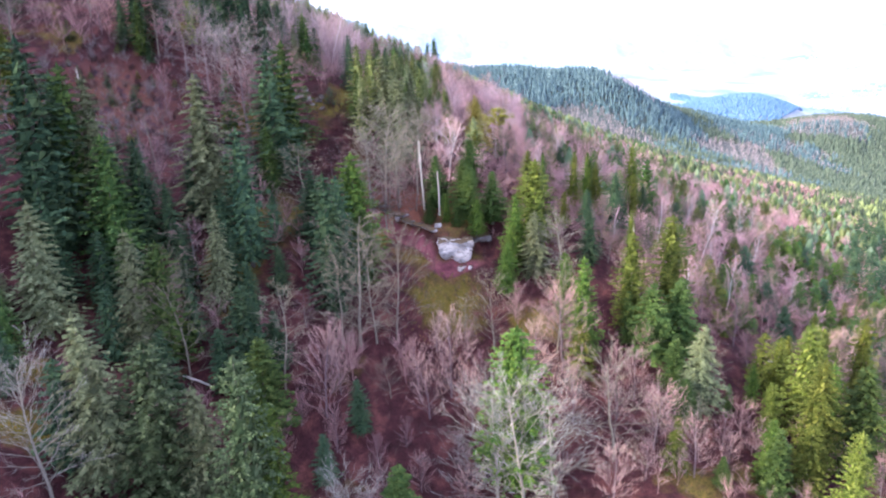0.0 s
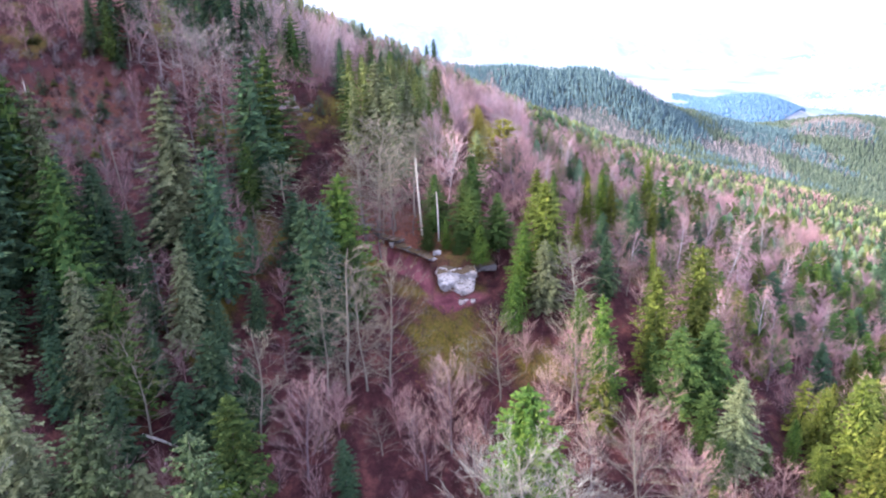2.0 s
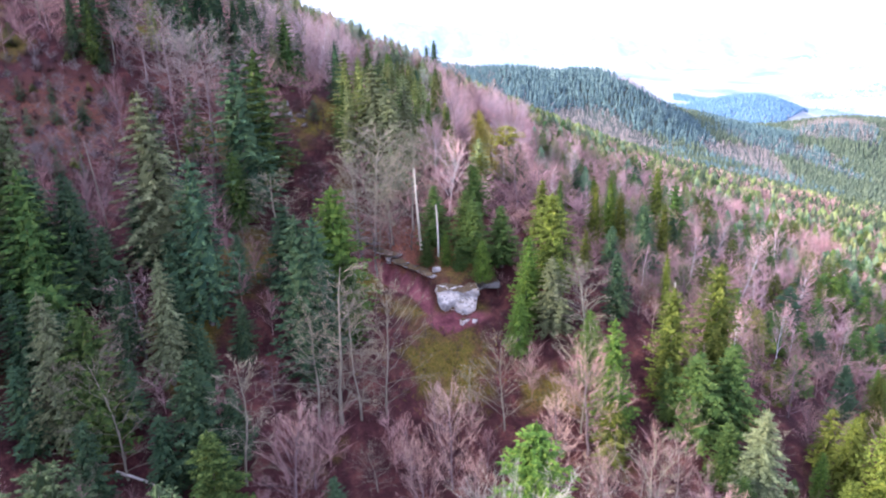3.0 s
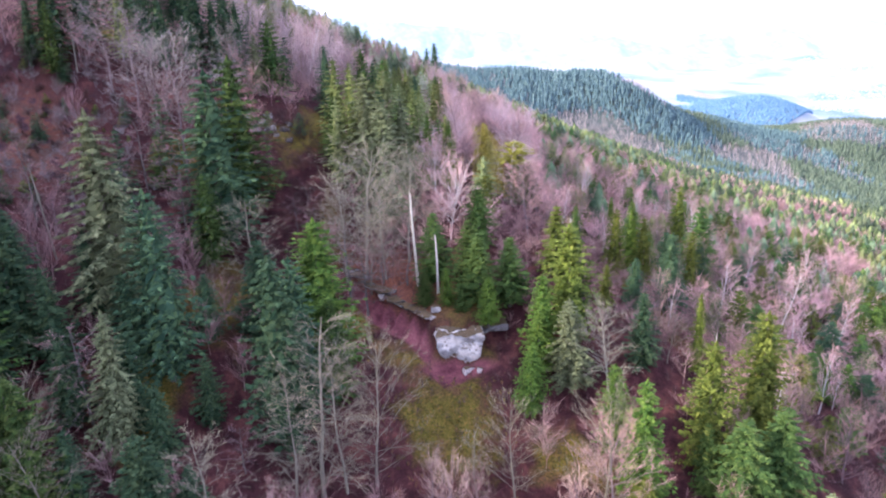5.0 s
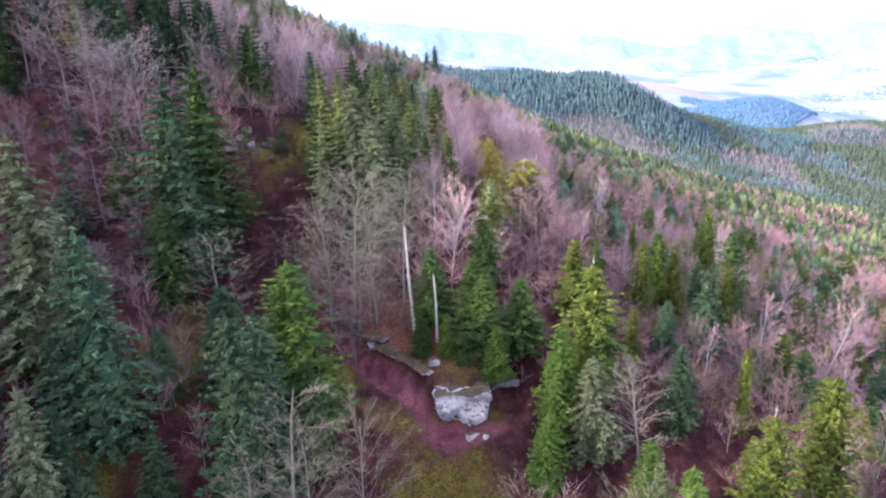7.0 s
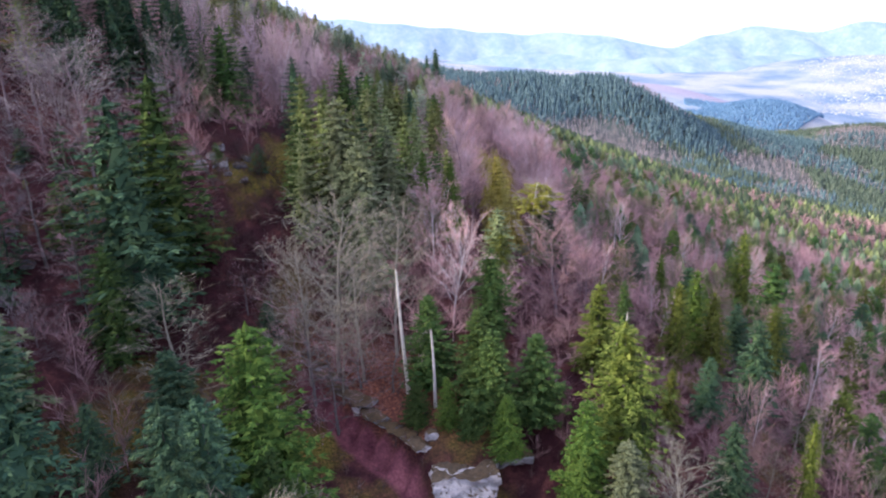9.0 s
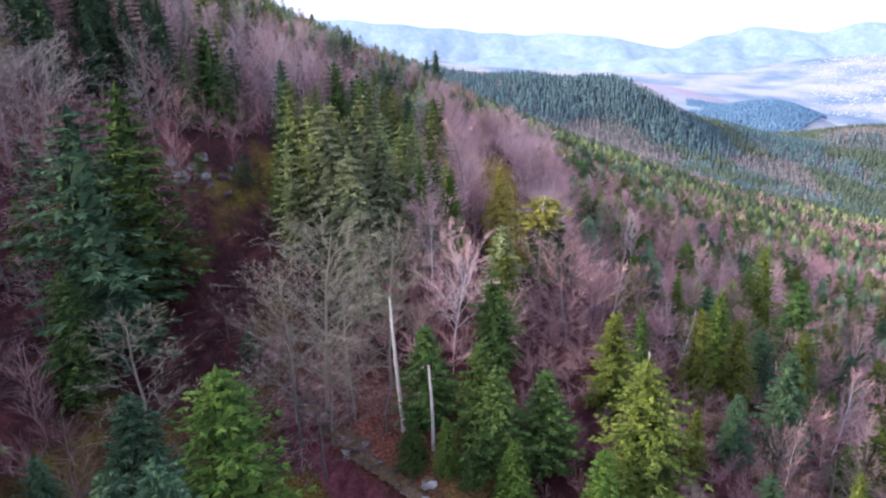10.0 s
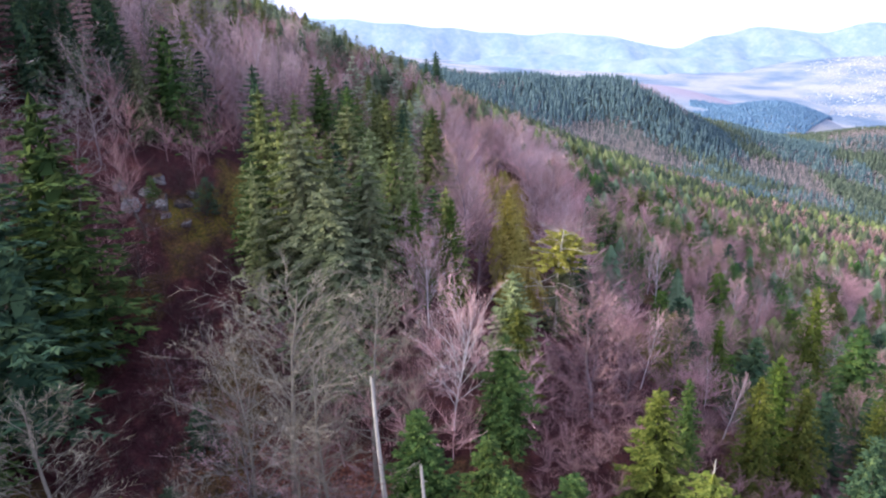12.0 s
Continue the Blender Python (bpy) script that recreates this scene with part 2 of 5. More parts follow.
HILLS_MID = [(-260, -60, 125, 28.8), (-260, 110, 125, 39.6), (-260, 280, 125, 33.7), (-260, 450, 125, 21.8), (-110, -60, 125, -19.2), (-110, 110, 125, 15.1), (-110, 280, 125, 12.8), (-110, 450, 125, 9.9), (40, -60, 125, -29.6), (40, 110, 125, 7.3), (40, 280, 125, 19.6), (40, 450, 125, -3.1), (190, -60, 125, 5.0), (190, 110, 125, 12.1), (190, 280, 125, -4.3), (190, 450, 125, 10.2), (340, -60, 125, -13.3), (340, 110, 125, 12.4), (340, 280, 125, 1.6), (340, 450, 125, 5.5)]
HILLS_FAR = [(-300, 500, 260, 73.2), (-300, 800, 260, 57.2), (-300, 1100, 260, 48.9), (-300, 1400, 260, -11.4), (0, 500, 260, 22.9), (0, 800, 260, -15.4), (0, 1100, 260, 17.6), (0, 1400, 260, 14.6), (300, 500, 260, -5.6), (300, 800, 260, -6.9), (300, 1100, 260, 38.5), (300, 1400, 260, 40.7), (600, 500, 260, 8.1), (600, 800, 260, -0.7), (600, 1100, 260, 0.7), (600, 1400, 260, -7.0)]
HILLS_KNOLLS = [(0, 139, 10, 4.1), (-14, 150, 10, -3.1), (16, 133, 12, 1.2)]
HILLS_RIDGE = [(600, 1040, 80, 40.0), (300, 1230, 200, 10.0), (-25, 250, 60, 4.0), (450, 1620, 150, -45.0), (620, 2150, 230, 75.0)]

# long hills, all but the first beyond the near ridge: x, y, half length, half depth, height
# the first is an unseen hump, added left of the view to block the sun
HILLS_LONG = [(-175, 78, 38, 50, 47), (2300, 3900, 900, 700, 145), (45, 860, 60, 110, 3), (165, 930, 85, 60, 31), (450, 1060, 110, 60, 8), (630, 1165, 120, 60, 9), (740, 1740, 90, 90, 24), (240, 908, 45, 60, 24), (160, 1230, 200, 120, -30), (530, 1085, 80, 80, -26), (700, 1165, 110, 90, 30), (800, 1165, 90, 90, 30), (845, 1760, 120, 90, 54), (760, 1610, 90, 60, 20), (420, 1350, 150, 150, -25), (640, 1480, 100, 90, -18)]


def ground_z(x, y):
    """Height of the forest floor, for numbers or arrays."""
    x, y = np.asarray(x, float), np.asarray(y, float)
    far = np.clip((y - 1500) / 900, 0, 1) ** 2
    z = (BASE[0] + BASE[1] * np.clip(x, -900, 1500) + BASE[2] * np.clip(y, -500, 2600)) * (1 - 0.15 * far)
    for hx, hy, s, h in HILLS_WEST + HILLS_EAST + HILLS_MID + HILLS_FAR + HILLS_KNOLLS + HILLS_RIDGE:
        z = z + h * np.exp(-((x - hx) ** 2 + (y - hy) ** 2) / (2 * s * s))
    for hx, hy, a, b, h in HILLS_LONG:
        z = z + h * np.exp(-((x - hx) / a) ** 2 / 2 - ((y - hy) / b) ** 2 / 2)
    rough = 0.5 * np.sin(x * 0.31 + 1.7 * np.sin(y * 0.11)) * np.sin(y * 0.27 + 1.3 * np.sin(x * 0.13))
    rough = rough + 0.25 * np.sin(x * 0.83 + y * 0.41) * np.sin(y * 0.77 - x * 0.29)
    # the rock step: the ground drops below a line of ledges
    lx = np.clip((x + 16.0) / 15.0, 0, 1)
    line = 154.0 - 15.5 * lx + 1.2 * np.clip(x - 3.0, 0, 6) - 0.02 * np.clip(x - 3.0, 0, 30) ** 2
    below = line - y
    step = np.clip(below / 1.0, 0, 1) * np.exp(-np.clip(below, 0, 60) / 9.0)
    span = np.clip((x + 17.0) / 5.0, 0, 1) * np.clip((13.0 - x) / 3.0, 0, 1)
    return z + rough - (3.2 + 2.6 * np.clip((x + 4.0) / 4.0, 0, 1)) * step * span


def gz(x, y):
    return float(ground_z(x, y))


def mesh(name, verts, faces, mats, smooth=False, mat_index=None):
    me = bpy.data.meshes.new(name)
    verts = np.asarray(verts, np.float32).reshape(-1, 3)
    faces = np.asarray(faces, np.int32)
    k = faces.shape[1]
    me.vertices.add(len(verts))
    me.vertices.foreach_set("co", verts.ravel())
    me.loops.add(faces.size)
    me.loops.foreach_set("vertex_index", faces.ravel())
    me.polygons.add(len(faces))
    me.polygons.foreach_set("loop_start", np.arange(0, faces.size, k, dtype=np.int32))
    me.polygons.foreach_set("loop_total", np.full(len(faces), k, np.int32))
    if smooth:
        me.polygons.foreach_set("use_smooth", np.ones(len(faces), bool))
    if mat_index is not None:
        me.polygons.foreach_set("material_index", np.asarray(mat_index, np.int32))
    for m in mats if isinstance(mats, (list, tuple)) else [mats]:
        me.materials.append(m)
    me.update(calc_edges=True)
    me.validate()
    return me


def stretch_axis(lo, hi, fine_lo, fine_hi, step, growth):
    """Even steps over the near stretch, growing ones beyond it."""
    mid = list(np.arange(fine_lo, fine_hi + step / 2, step))
    up, s = [mid[-1]], step
    while up[-1] < hi:
        s *= growth
        up.append(up[-1] + s)
    down, s = [mid[0]], step
    while down[-1] > lo:
        s *= growth
        down.append(down[-1] - s)
    return np.array(down[:0:-1] + mid + up[1:])


def ground():
    xs = stretch_axis(-4900, 4900, -110, 130, 2.0, 1.06)
    ys = stretch_axis(-2500, 4950, 40, 260, 2.0, 1.05)
    X, Y = np.meshgrid(xs, ys)
    Z = ground_z(X, Y)
    idx = np.arange(X.size).reshape(X.shape)
    f = np.stack([idx[:-1, :-1], idx[:-1, 1:], idx[1:, 1:], idx[1:, :-1]], -1).reshape(-1, 4)
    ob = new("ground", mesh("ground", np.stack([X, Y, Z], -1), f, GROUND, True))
    return tagged(ob, "forest floor of reddish leaf litter with mossy patches", "ground", kind="structure")


ground()


# ---------------------------------------------------------------- tree meshes
def tube(V, F, pts, radii, sides=3):
    """A tapering tube along pts, as triangles, appended to V and F."""
    base = len(V)
    pts = [Vector(p) for p in pts]
    for i, (p, r) in enumerate(zip(pts, radii)):
        d = (pts[min(i + 1, len(pts) - 1)] - pts[max(i - 1, 0)]).normalized()
        u = d.orthogonal().normalized()
        w = d.cross(u)
        for k in range(sides):
            a = 2 * math.pi * k / sides
            V.append(p + r * (math.cos(a) * u + math.sin(a) * w))
    for i in range(len(pts) - 1):
        for k in range(sides):
            a, b = base + i * sides + k, base + i * sides + (k + 1) % sides
            F.append((a, b, b + sides))
            F.append((a, b + sides, a + sides))


def twig(V, F, p, q, r):
    """A thin two-sided spike from p to q, folded lengthways."""
    d = (q - p).normalized()
    u = d.orthogonal().normalized()
    w = d.cross(u)
    b = len(V)
    V.extend([p + r * u, p + r * w, p - r * u, q])
    F.extend([(b, b + 1, b + 3), (b + 1, b + 2, b + 3)])


def conifer_parts(rng, H, R, bare=0.08, droop=0.25, dome=0.0, gaps=0.1, step=0.55, per=7, segs=4, spray=1.0, raise_top=0.35):
    """Trunk and needles of a fir or spruce. dome: how blunt the top is; gaps: missing branches; bare: trunk without branches."""
    TV, TF, NV, NF = [], [], [], []
    lean = Vector((rng.uniform(-0.015, 0.015), rng.uniform(-0.015, 0.015), 1))
    tr = 0.009 * H + 0.05
    tube(TV, TF, [lean * (H * f) for f in (-0.06, 0.0, 0.03, 0.3, 0.65, 0.97)], [tr * 1.7, tr * 1.5, tr, tr * 0.8, tr * 0.45, 0.02], 6)
    ph, ph2 = rng.uniform(0, 6.28), rng.uniform(0, 6.28)
    storeys = 13 + round(0.3 * H)
    boughs = round(H * (1 - bare) / step * per * 0.8)
    for i in range(boughs):
        f = ((i + rng.random()) / boughs) ** 1.12
        storey = int(f * storeys)
        f = (storey + 0.38 * (f * storeys - storey) + 0.2 * rng.random()) / storeys
        az = i * 2.39996 + rng.uniform(-0.5, 0.5)
        # some sides and storeys carry fewer boughs
        lobe = math.sin(2 * az + ph + 7 * f) * 0.5 + math.sin(3 * az + ph2 - 11 * f) * 0.5
        if rng.random() < gaps * (1.2 - 1.6 * lobe):
            continue
        cone = (1 - f) ** (0.85 - 0.5 * dome) * min(1.0, 0.6 + 2.0 * f)
        l = (R * cone + 0.12) * rng.uniform(0.68, 1.1) * (1 + 0.16 * lobe)
        out = Vector((math.cos(az), math.sin(az), 0))
        side = Vector((-out.y, out.x, 0))
        rise = raise_top * f - droop * (1 - f) + rng.uniform(-0.09, 0.09)
        start = lean * (H * (bare + (0.985 - bare) * f))
        stations = segs + 2
        for k in range(stations):
            t = 0.22 + 0.78 * (k + rng.random()) / stations if l > 0.8 else rng.random()
            p = start + out * (l * t) + Vector((0, 0, l * (rise * t - droop * 0.6 * t * t)))
            size = spray * ((0.2 + 0.125 * l * (1.15 - 0.6 * t)) if segs > 2 else (0.3 + 0.2 * l * (1.15 - 0.6 * t)))
            for n in range(6 if segs > 2 else 3):
                a = rng.uniform(-1.35, 1.35)
                d = out * math.cos(a) + side * math.sin(a) + Vector((0, 0, rng.uniform(-0.34, 0.2) - 0.7 * droop))
                w = (side * math.cos(a) - out * math.sin(a)) + Vector((0, 0, rng.uniform(-0.7, 0.7)))
                w *= size * rng.uniform(0.17, 0.3) / w.length
                q = p + Vector((rng.uniform(-0.1, 0.1), rng.uniform(-0.1, 0.1), rng.uniform(-0.14, 0.14))) * (size + 0.3)
                b = len(NV)
                NV.extend([q - w, q + w, q + d * (size * rng.uniform(0.75, 1.25))])
                NF.append((b, b + 1, b + 2))
    # the dense inner body of the crown, ragged and well inside the branch tips
    if gaps < 0.2 and segs > 2:
        rings = []
        for i in range(19):
            f = i / 18
            r = R * (0.36 * (1 - f) ** (0.85 - 0.5 * dome) * min(1.0, 0.55 + 2.2 * f) + 0.01)
            rings.append([lean * (H * (bare + (0.95 - bare) * f)) + Vector((r * math.cos(0.6283 * k + 0.3 * i), r * math.sin(0.6283 * k + 0.3 * i), 0)) for k in range(10)])
        for lo, hi in zip(rings, rings[1:]):
            for k in range(10):
                for tri in ((lo[k], lo[(k + 1) % 10], hi[(k + 1) % 10]), (lo[k], hi[(k + 1) % 10], hi[k])):
                    b = len(NV)
                    w = 0.1 * (lo[0] - lo[5]).length + 0.08
                    NV.extend([v + Vector((rng.uniform(-w, w), rng.uniform(-w, w), rng.uniform(-w, w) - 0.2)) for v in tri])
                    NF.append((b, b + 1, b + 2))
    tipn = len(NV)
    top = lean * H
    for k in range(4):
        az = k * 1.57 + rng.random()
        o = Vector((math.cos(az), math.sin(az), 0)) * (0.16 + 0.25 * dome)
        NV.extend([top - Vector((0, 0, 0.9)) + o, top - Vector((0, 0, 0.7)) - o * 0.4, top + Vector((0, 0, 0.15))])
        NF.append((tipn + 3 * k, tipn + 3 * k + 1, tipn + 3 * k + 2))
    return (TV, TF), (NV, NF)


def bare_parts(rng, H, R, fork=0.3, limbs=24, subs=8, twigs=8, up=0.9, trunk_r=None, twig_r=0.012, upper=0.95, lean=0.03, droop=0.0, arch=0.0, limb=0.42, stiff=0.0):
    """Trunk with spreading limbs, and the haze of fine twigs, of a leafless tree. arch: how far limbs bend down at their ends; stiff: how straight they grow."""
    TV, TF, NV, NF = [], [], [], []
    tr = trunk_r or 0.0095 * H + 0.03
    ax = [Vector((0, 0, -0.05 * H))]
    d = Vector((rng.uniform(-lean, lean), rng.uniform(-lean, lean), 1)).normalized()
    n = 7
    for i in range(n):
        ax.append(ax[-1] + d * (H * upper + 0.05 * H) / n)
        d = (d + Vector((rng.uniform(-0.1, 0.1), rng.uniform(-0.1, 0.1), 0.05))).normalized()
    tube(TV, TF, ax, [tr * (1.3 - 0.2 * (i > 0)) * (1 - 0.93 * (i / n)) + 0.015 for i in range(n + 1)], 6)

    def along(f):
        g = min(max(f, 0), 0.999) * n
        i = int(g)
        return ax[i].lerp(ax[i + 1], g - i)

    def jitter(k):
        return Vector((rng.uniform(-k, k), rng.uniform(-k, k), rng.uniform(-k, k)))

    def fine(p, q, r):
        w = (q - p).cross(jitter(1)).normalized() * r
        b = len(NV)
        NV.extend([p - w, p + w, q])
        NF.append((b, b + 1, b + 2))

    for k in range(limbs):
        rel = (k + rng.random()) / limbs
        f = fork + (0.96 - fork) * rel
        az = k * 2.4 + rng.uniform(-0.5, 0.5)
        L = R * (0.75 + 1.1 * rel - 1.35 * rel * rel) * rng.uniform(0.7, 1.2) * 1.4
        lp = [along(f)]
        r0 = tr * (1 - 0.8 * f) * limb + 0.012
        dd = Vector((math.cos(az), math.sin(az), up * (0.35 + 0.9 * rel) - droop)).normalized()
        for s in range(4):
            dd = (dd + jitter(0.22 - 0.16 * stiff) + Vector((0, 0, 0.12 - arch * s))).normalized()
            lp.append(lp[-1] + dd * L / 4)
        tube(TV, TF, lp, [r0, r0 * 0.75, r0 * 0.52, r0 * 0.32, r0 * 0.1], 3)
        for j in range(subs):
            g = 0.15 + 0.85 * (j + rng.random()) / subs
            i = min(int(g * 4), 3)
            q = lp[i].lerp(lp[i + 1], g * 4 - i)
            base_d = (lp[i + 1] - lp[i]).normalized()
            sd = (base_d + jitter(0.85 - 0.4 * stiff) + Vector((0, 0, 0.25 - arch))).normalized()
            SL = L * rng.uniform(0.28, 0.5) * (1.15 - 0.5 * g)
            end = q + sd * SL
            mid_p = q.lerp(end, 0.5) + jitter(0.09 * SL)
            r1 = r0 * (0.42 - 0.2 * g) + 0.006
            twig(TV, TF, q, mid_p, r1)
            twig(TV, TF, mid_p, end, r1 * 0.6)
            for t in range(twigs):
                h = rng.uniform(0.1, 1.0)
                a = q.lerp(mid_p, h * 2) if h < 0.5 else mid_p.lerp(end, h * 2 - 1)
                td = (sd * 0.9 + jitter(0.8 - 0.35 * stiff) + Vector((0, 0, 0.3 - arch))).normalized()
                fine(a, a + td * rng.uniform(0.45, 1.15) * (0.45 + 0.3 * SL), twig_r * rng.uniform(0.7, 1.3))
    return (TV, TF), (NV, NF)


KINDS = {}


def kind_of_tree(name, parts, H, bark_m, leaf_m, label, category, group):
    """The two meshes of one sort of tree, H metres tall; trees of that sort share them."""
    (TV, TF), (NV, NF) = parts
    KINDS.setdefault(name, []).append((mesh(name + "_trunk", TV, TF, bark_m, True), mesh(name + "_crown", NV, NF, leaf_m), H, label, category, group))


_V, _F = [], []
tube(_V, _F, [Vector(p) for p in ((0, 0, -1.6), (0.05, 0.02, -0.4), (-0.04, 0.05, 0.5), (-0.16, 0.0, 1.1))], [0.16, 0.12, 0.08, 0.03], 5)
for _k in range(6):
    twig(_V, _F, Vector((0, 0, -1.2 + 0.32 * _k)), Vector((math.cos(2.2 * _k) * 0.7, math.sin(2.2 * _k) * 0.7, -0.9 + 0.36 * _k)), 0.05)
DEAD_TOP = mesh("dead_top", [tuple(v) for v in _V], _F, BARK_DEAD, True)


def tree(kind, x, y, top=None, h=None, variant=0, width=1.0, turn=None, label="", lean=0.0, spike=False, base=None):
    """One tree on the ground at (x, y), its tip at height top, or h metres tall."""
    trunk, leaves, H, lab, cat, group = KINDS[kind][variant % len(KINDS[kind])]
    z = gz(x, y) if base is None else base
    if h is None:
        h = max(4.0, top - z)
    s = h / H
    if cat in ("fir tree", "spruce tree"):
        width *= 1.15 if kind == "yellow_fir" else 1.7 if kind.startswith("small") else 1.42 if h > 14 else 1.3
    elif cat == "bare tree":
        width *= 1.2
    root = new(cat.replace(" ", "_"))
    root.empty_display_size = 0.5
    turn = (x * 37.7 + y * 91.3) % 360 if turn is None else turn
    root.matrix_basis = pose(x, y, z - 0.2, 0, lean, turn) @ Matrix.Diagonal((s * width, s * width, s, 1))
    for nm, me in (("trunk", trunk), ("crown", leaves)):
        ob = new(nm, me)
        ob.parent = root
    if spike:
        ob = new("dead_top", DEAD_TOP)
        ob.parent = root
        ob.matrix_basis = Matrix.Translation((0, 0, H)) @ Matrix.Diagonal((0.55 / (s * width), 0.55 / (s * width), 0.85 / s, 1))
        tagged(ob, "bleached broken dead tip")
    return tagged(root, label or lab, cat, group)


rng = random.Random(7)
for v in range(3):
    kind_of_tree("fir", conifer_parts(rng, 20, 4.1, 0.06, 0.14, 0.45, 0.08, 0.54, 9, 3, 1.15), 20, BARK_DARK, FIR_GREEN, "green fir with dense drooping branches on the slope", "fir tree", "firs")
    kind_of_tree("round_fir", conifer_parts(rng, 22, 4.5, 0.06, 0.1, 0.85, 0.12, 0.5, 13, 3, 0.9), 22, BARK_GREY, FIR_ROUND, "broad old fir with a rounded pale green top", "fir tree", "firs")
    kind_of_tree("dark_fir", conifer_parts(rng, 22, 4.5, 0.06, 0.17, 0.6, 0.08, 0.58, 9, 3, 1.15), 22, BARK_DARK, FIR_DARK, "tall dark blue-green fir on the shaded slope", "fir tree", "firs")
    kind_of_tree("young_fir", conifer_parts(rng, 11, 2.8, 0.03, 0.03, 0.1, 0.05, 0.36, 11, 3, 1.0), 11, BARK_DARK, FIR_GREEN, "young pointed bright green fir", "fir tree", "firs")
    kind_of_tree("blue_spruce", conifer_parts(rng, 12, 2.8, 0.03, 0.07, 0.15, 0.05, 0.38, 11, 3, 1.0), 12, BARK_DARK, FIR_DARK, "young bluish-green spruce with tiered branches", "spruce tree", "spruces")
    kind_of_tree("yellow_fir", conifer_parts(rng, 18, 4.0, 0.08, 0.12, 0.65, 0.12, 0.52, 13, 3, 0.9), 18, BARK_GREY, FIR_YELLOW, "yellow-green fir with a blunt domed crown", "fir tree", "firs")
    kind_of_tree("grey_spruce", conifer_parts(rng, 26, 4.6, 0.1, 0.4, 0.3, 0.12, 0.56, 9, 4, 1.15, 0.2), 26, BARK_GREY, FIR_GREY, "old spruce with thin grey-green drooping branches", "spruce tree", "spruces")
    kind_of_tree("golden_spruce", conifer_parts(rng, 11, 2.0, 0.04, 0.2, 0.05, 0.06, 0.42, 7, 4, 1.05), 11, BARK_DARK, FIR_YELLOW, "slender pointed yellow-green spruce", "spruce tree", "spruces")
    kind_of_tree("bright_fir", conifer_parts(rng, 16, 3.5, 0.05, 0.1, 0.35, 0.07, 0.45, 12, 3, 0.9), 16, BARK_DARK, FIR_BRIGHT, "bright green fir with sunlit layered branches", "fir tree", "firs")
    kind_of_tree("larch", conifer_parts(rng, 20, 2.6, 0.08, 0.1, 0.35, 0.12, 0.45, 10, 3, 0.8), 20, BARK_DARK, LARCH, "slender ochre larch among leafless trees", "larch tree", "larches")
    kind_of_tree("bare_beech", bare_parts(rng, 17, 4.9, 0.12, 30, 9, 11, 0.9, 0.14, 0.01, arch=0.1, limb=0.3, stiff=0.5), 17, BARK_GREY, TWIG_GREY, "leafless grey-beige beech with a wide twiggy crown", "bare tree", "bare trees")
    kind_of_tree("silver_tree", bare_parts(rng, 15, 4.6, 0.15, 34, 9, 9, 1.0, 0.13, 0.011, arch=0.08, limb=0.34, stiff=0.3), 15, BARK_BEIGE, TWIG_SILVER, "leafless silvery tree with a wide spiky crown", "bare tree", "bare trees")
    kind_of_tree("arching_beech", bare_parts(rng, 20, 5.2, 0.2, 36, 11, 8, 1.0, 0.19, 0.015, arch=0.13), 20, BARK_BEIGE, TWIG_BEIGE, "leafless grey-beige beech with long arching limbs", "bare tree", "bare trees")
    kind_of_tree("grey_oak", bare_parts(rng, 18, 5.6, 0.25, 28, 10, 10, 0.9, 0.15, 0.013, arch=0.09), 18, BARK_PINK, TWIG_ASH, "leafless purplish-grey tree with a wide open crown", "bare tree", "bare trees")
    kind_of_tree("weeping_birch", bare_parts(rng, 14, 4.6, 0.3, 24, 10, 16, 1.5, 0.09, 0.012, 0.62, 0.14, arch=0.14, limb=0.4), 14, BARK_BIRCH, TWIG_BIRCH, "leafless birch with a rounded crown of drooping pink twigs", "birch tree", "birches")
    kind_of_tree("tufted_spruce", conifer_parts(rng, 13, 3.4, 0.68, 0.02, 0.85, 0.2, 0.34, 12, 3, 1.2, 0.2), 13, BARK_DEAD, NEEDLE_TUFT, "broken-topped spruce with a tuft of yellow needles", "spruce tree", "spruces")
    kind_of_tree("bleached_tree", bare_parts(rng, 14, 3.0, 0.3, 18, 6, 3, 0.3, 0.15, 0.014, 0.97, 0.03, 0.2, 0.05), 14, BARK_DEAD, TWIG_GREY, "bleached dead tree with broken bare limbs", "bare tree", "bare trees")
    kind_of_tree("pink_beech", bare_parts(rng, 15, 4.0, 0.08, 38, 9, 14, 1.25, 0.11, 0.0085, limb=0.22, stiff=0.8), 15, BARK_PINK, TWIG_PINK, "leafless beech with pinkish-brown twigs", "bare tree", "bare trees")
    kind_of_tree("purple_beech", bare_parts(rng, 15, 3.8, 0.08, 38, 9, 14, 1.35, 0.11, 0.009, limb=0.22, stiff=0.8), 15, BARK_PINK, TWIG_PURPLE, "leafless tree with upright purplish-brown twigs", "bare tree", "bare trees")
    kind_of_tree("mauve_beech", bare_parts(rng, 15, 3.4, 0.08, 36, 9, 14, 1.5, 0.11, 0.011, limb=0.22, stiff=0.8), 15, BARK_PINK, TWIG_MAUVE, "tall leafless beech with pale mauve twigs on the ridge", "bare tree", "bare trees")
    kind_of_tree("birch", bare_parts(rng, 13, 2.7, 0.25, 22, 9, 16, 1.7, 0.085, 0.009, 0.97, 0.14, limb=0.16, stiff=0.6), 13, BARK_BIRCH, TWIG_BIRCH, "leafless birch with white trunk and pink twigs", "birch tree", "birches")
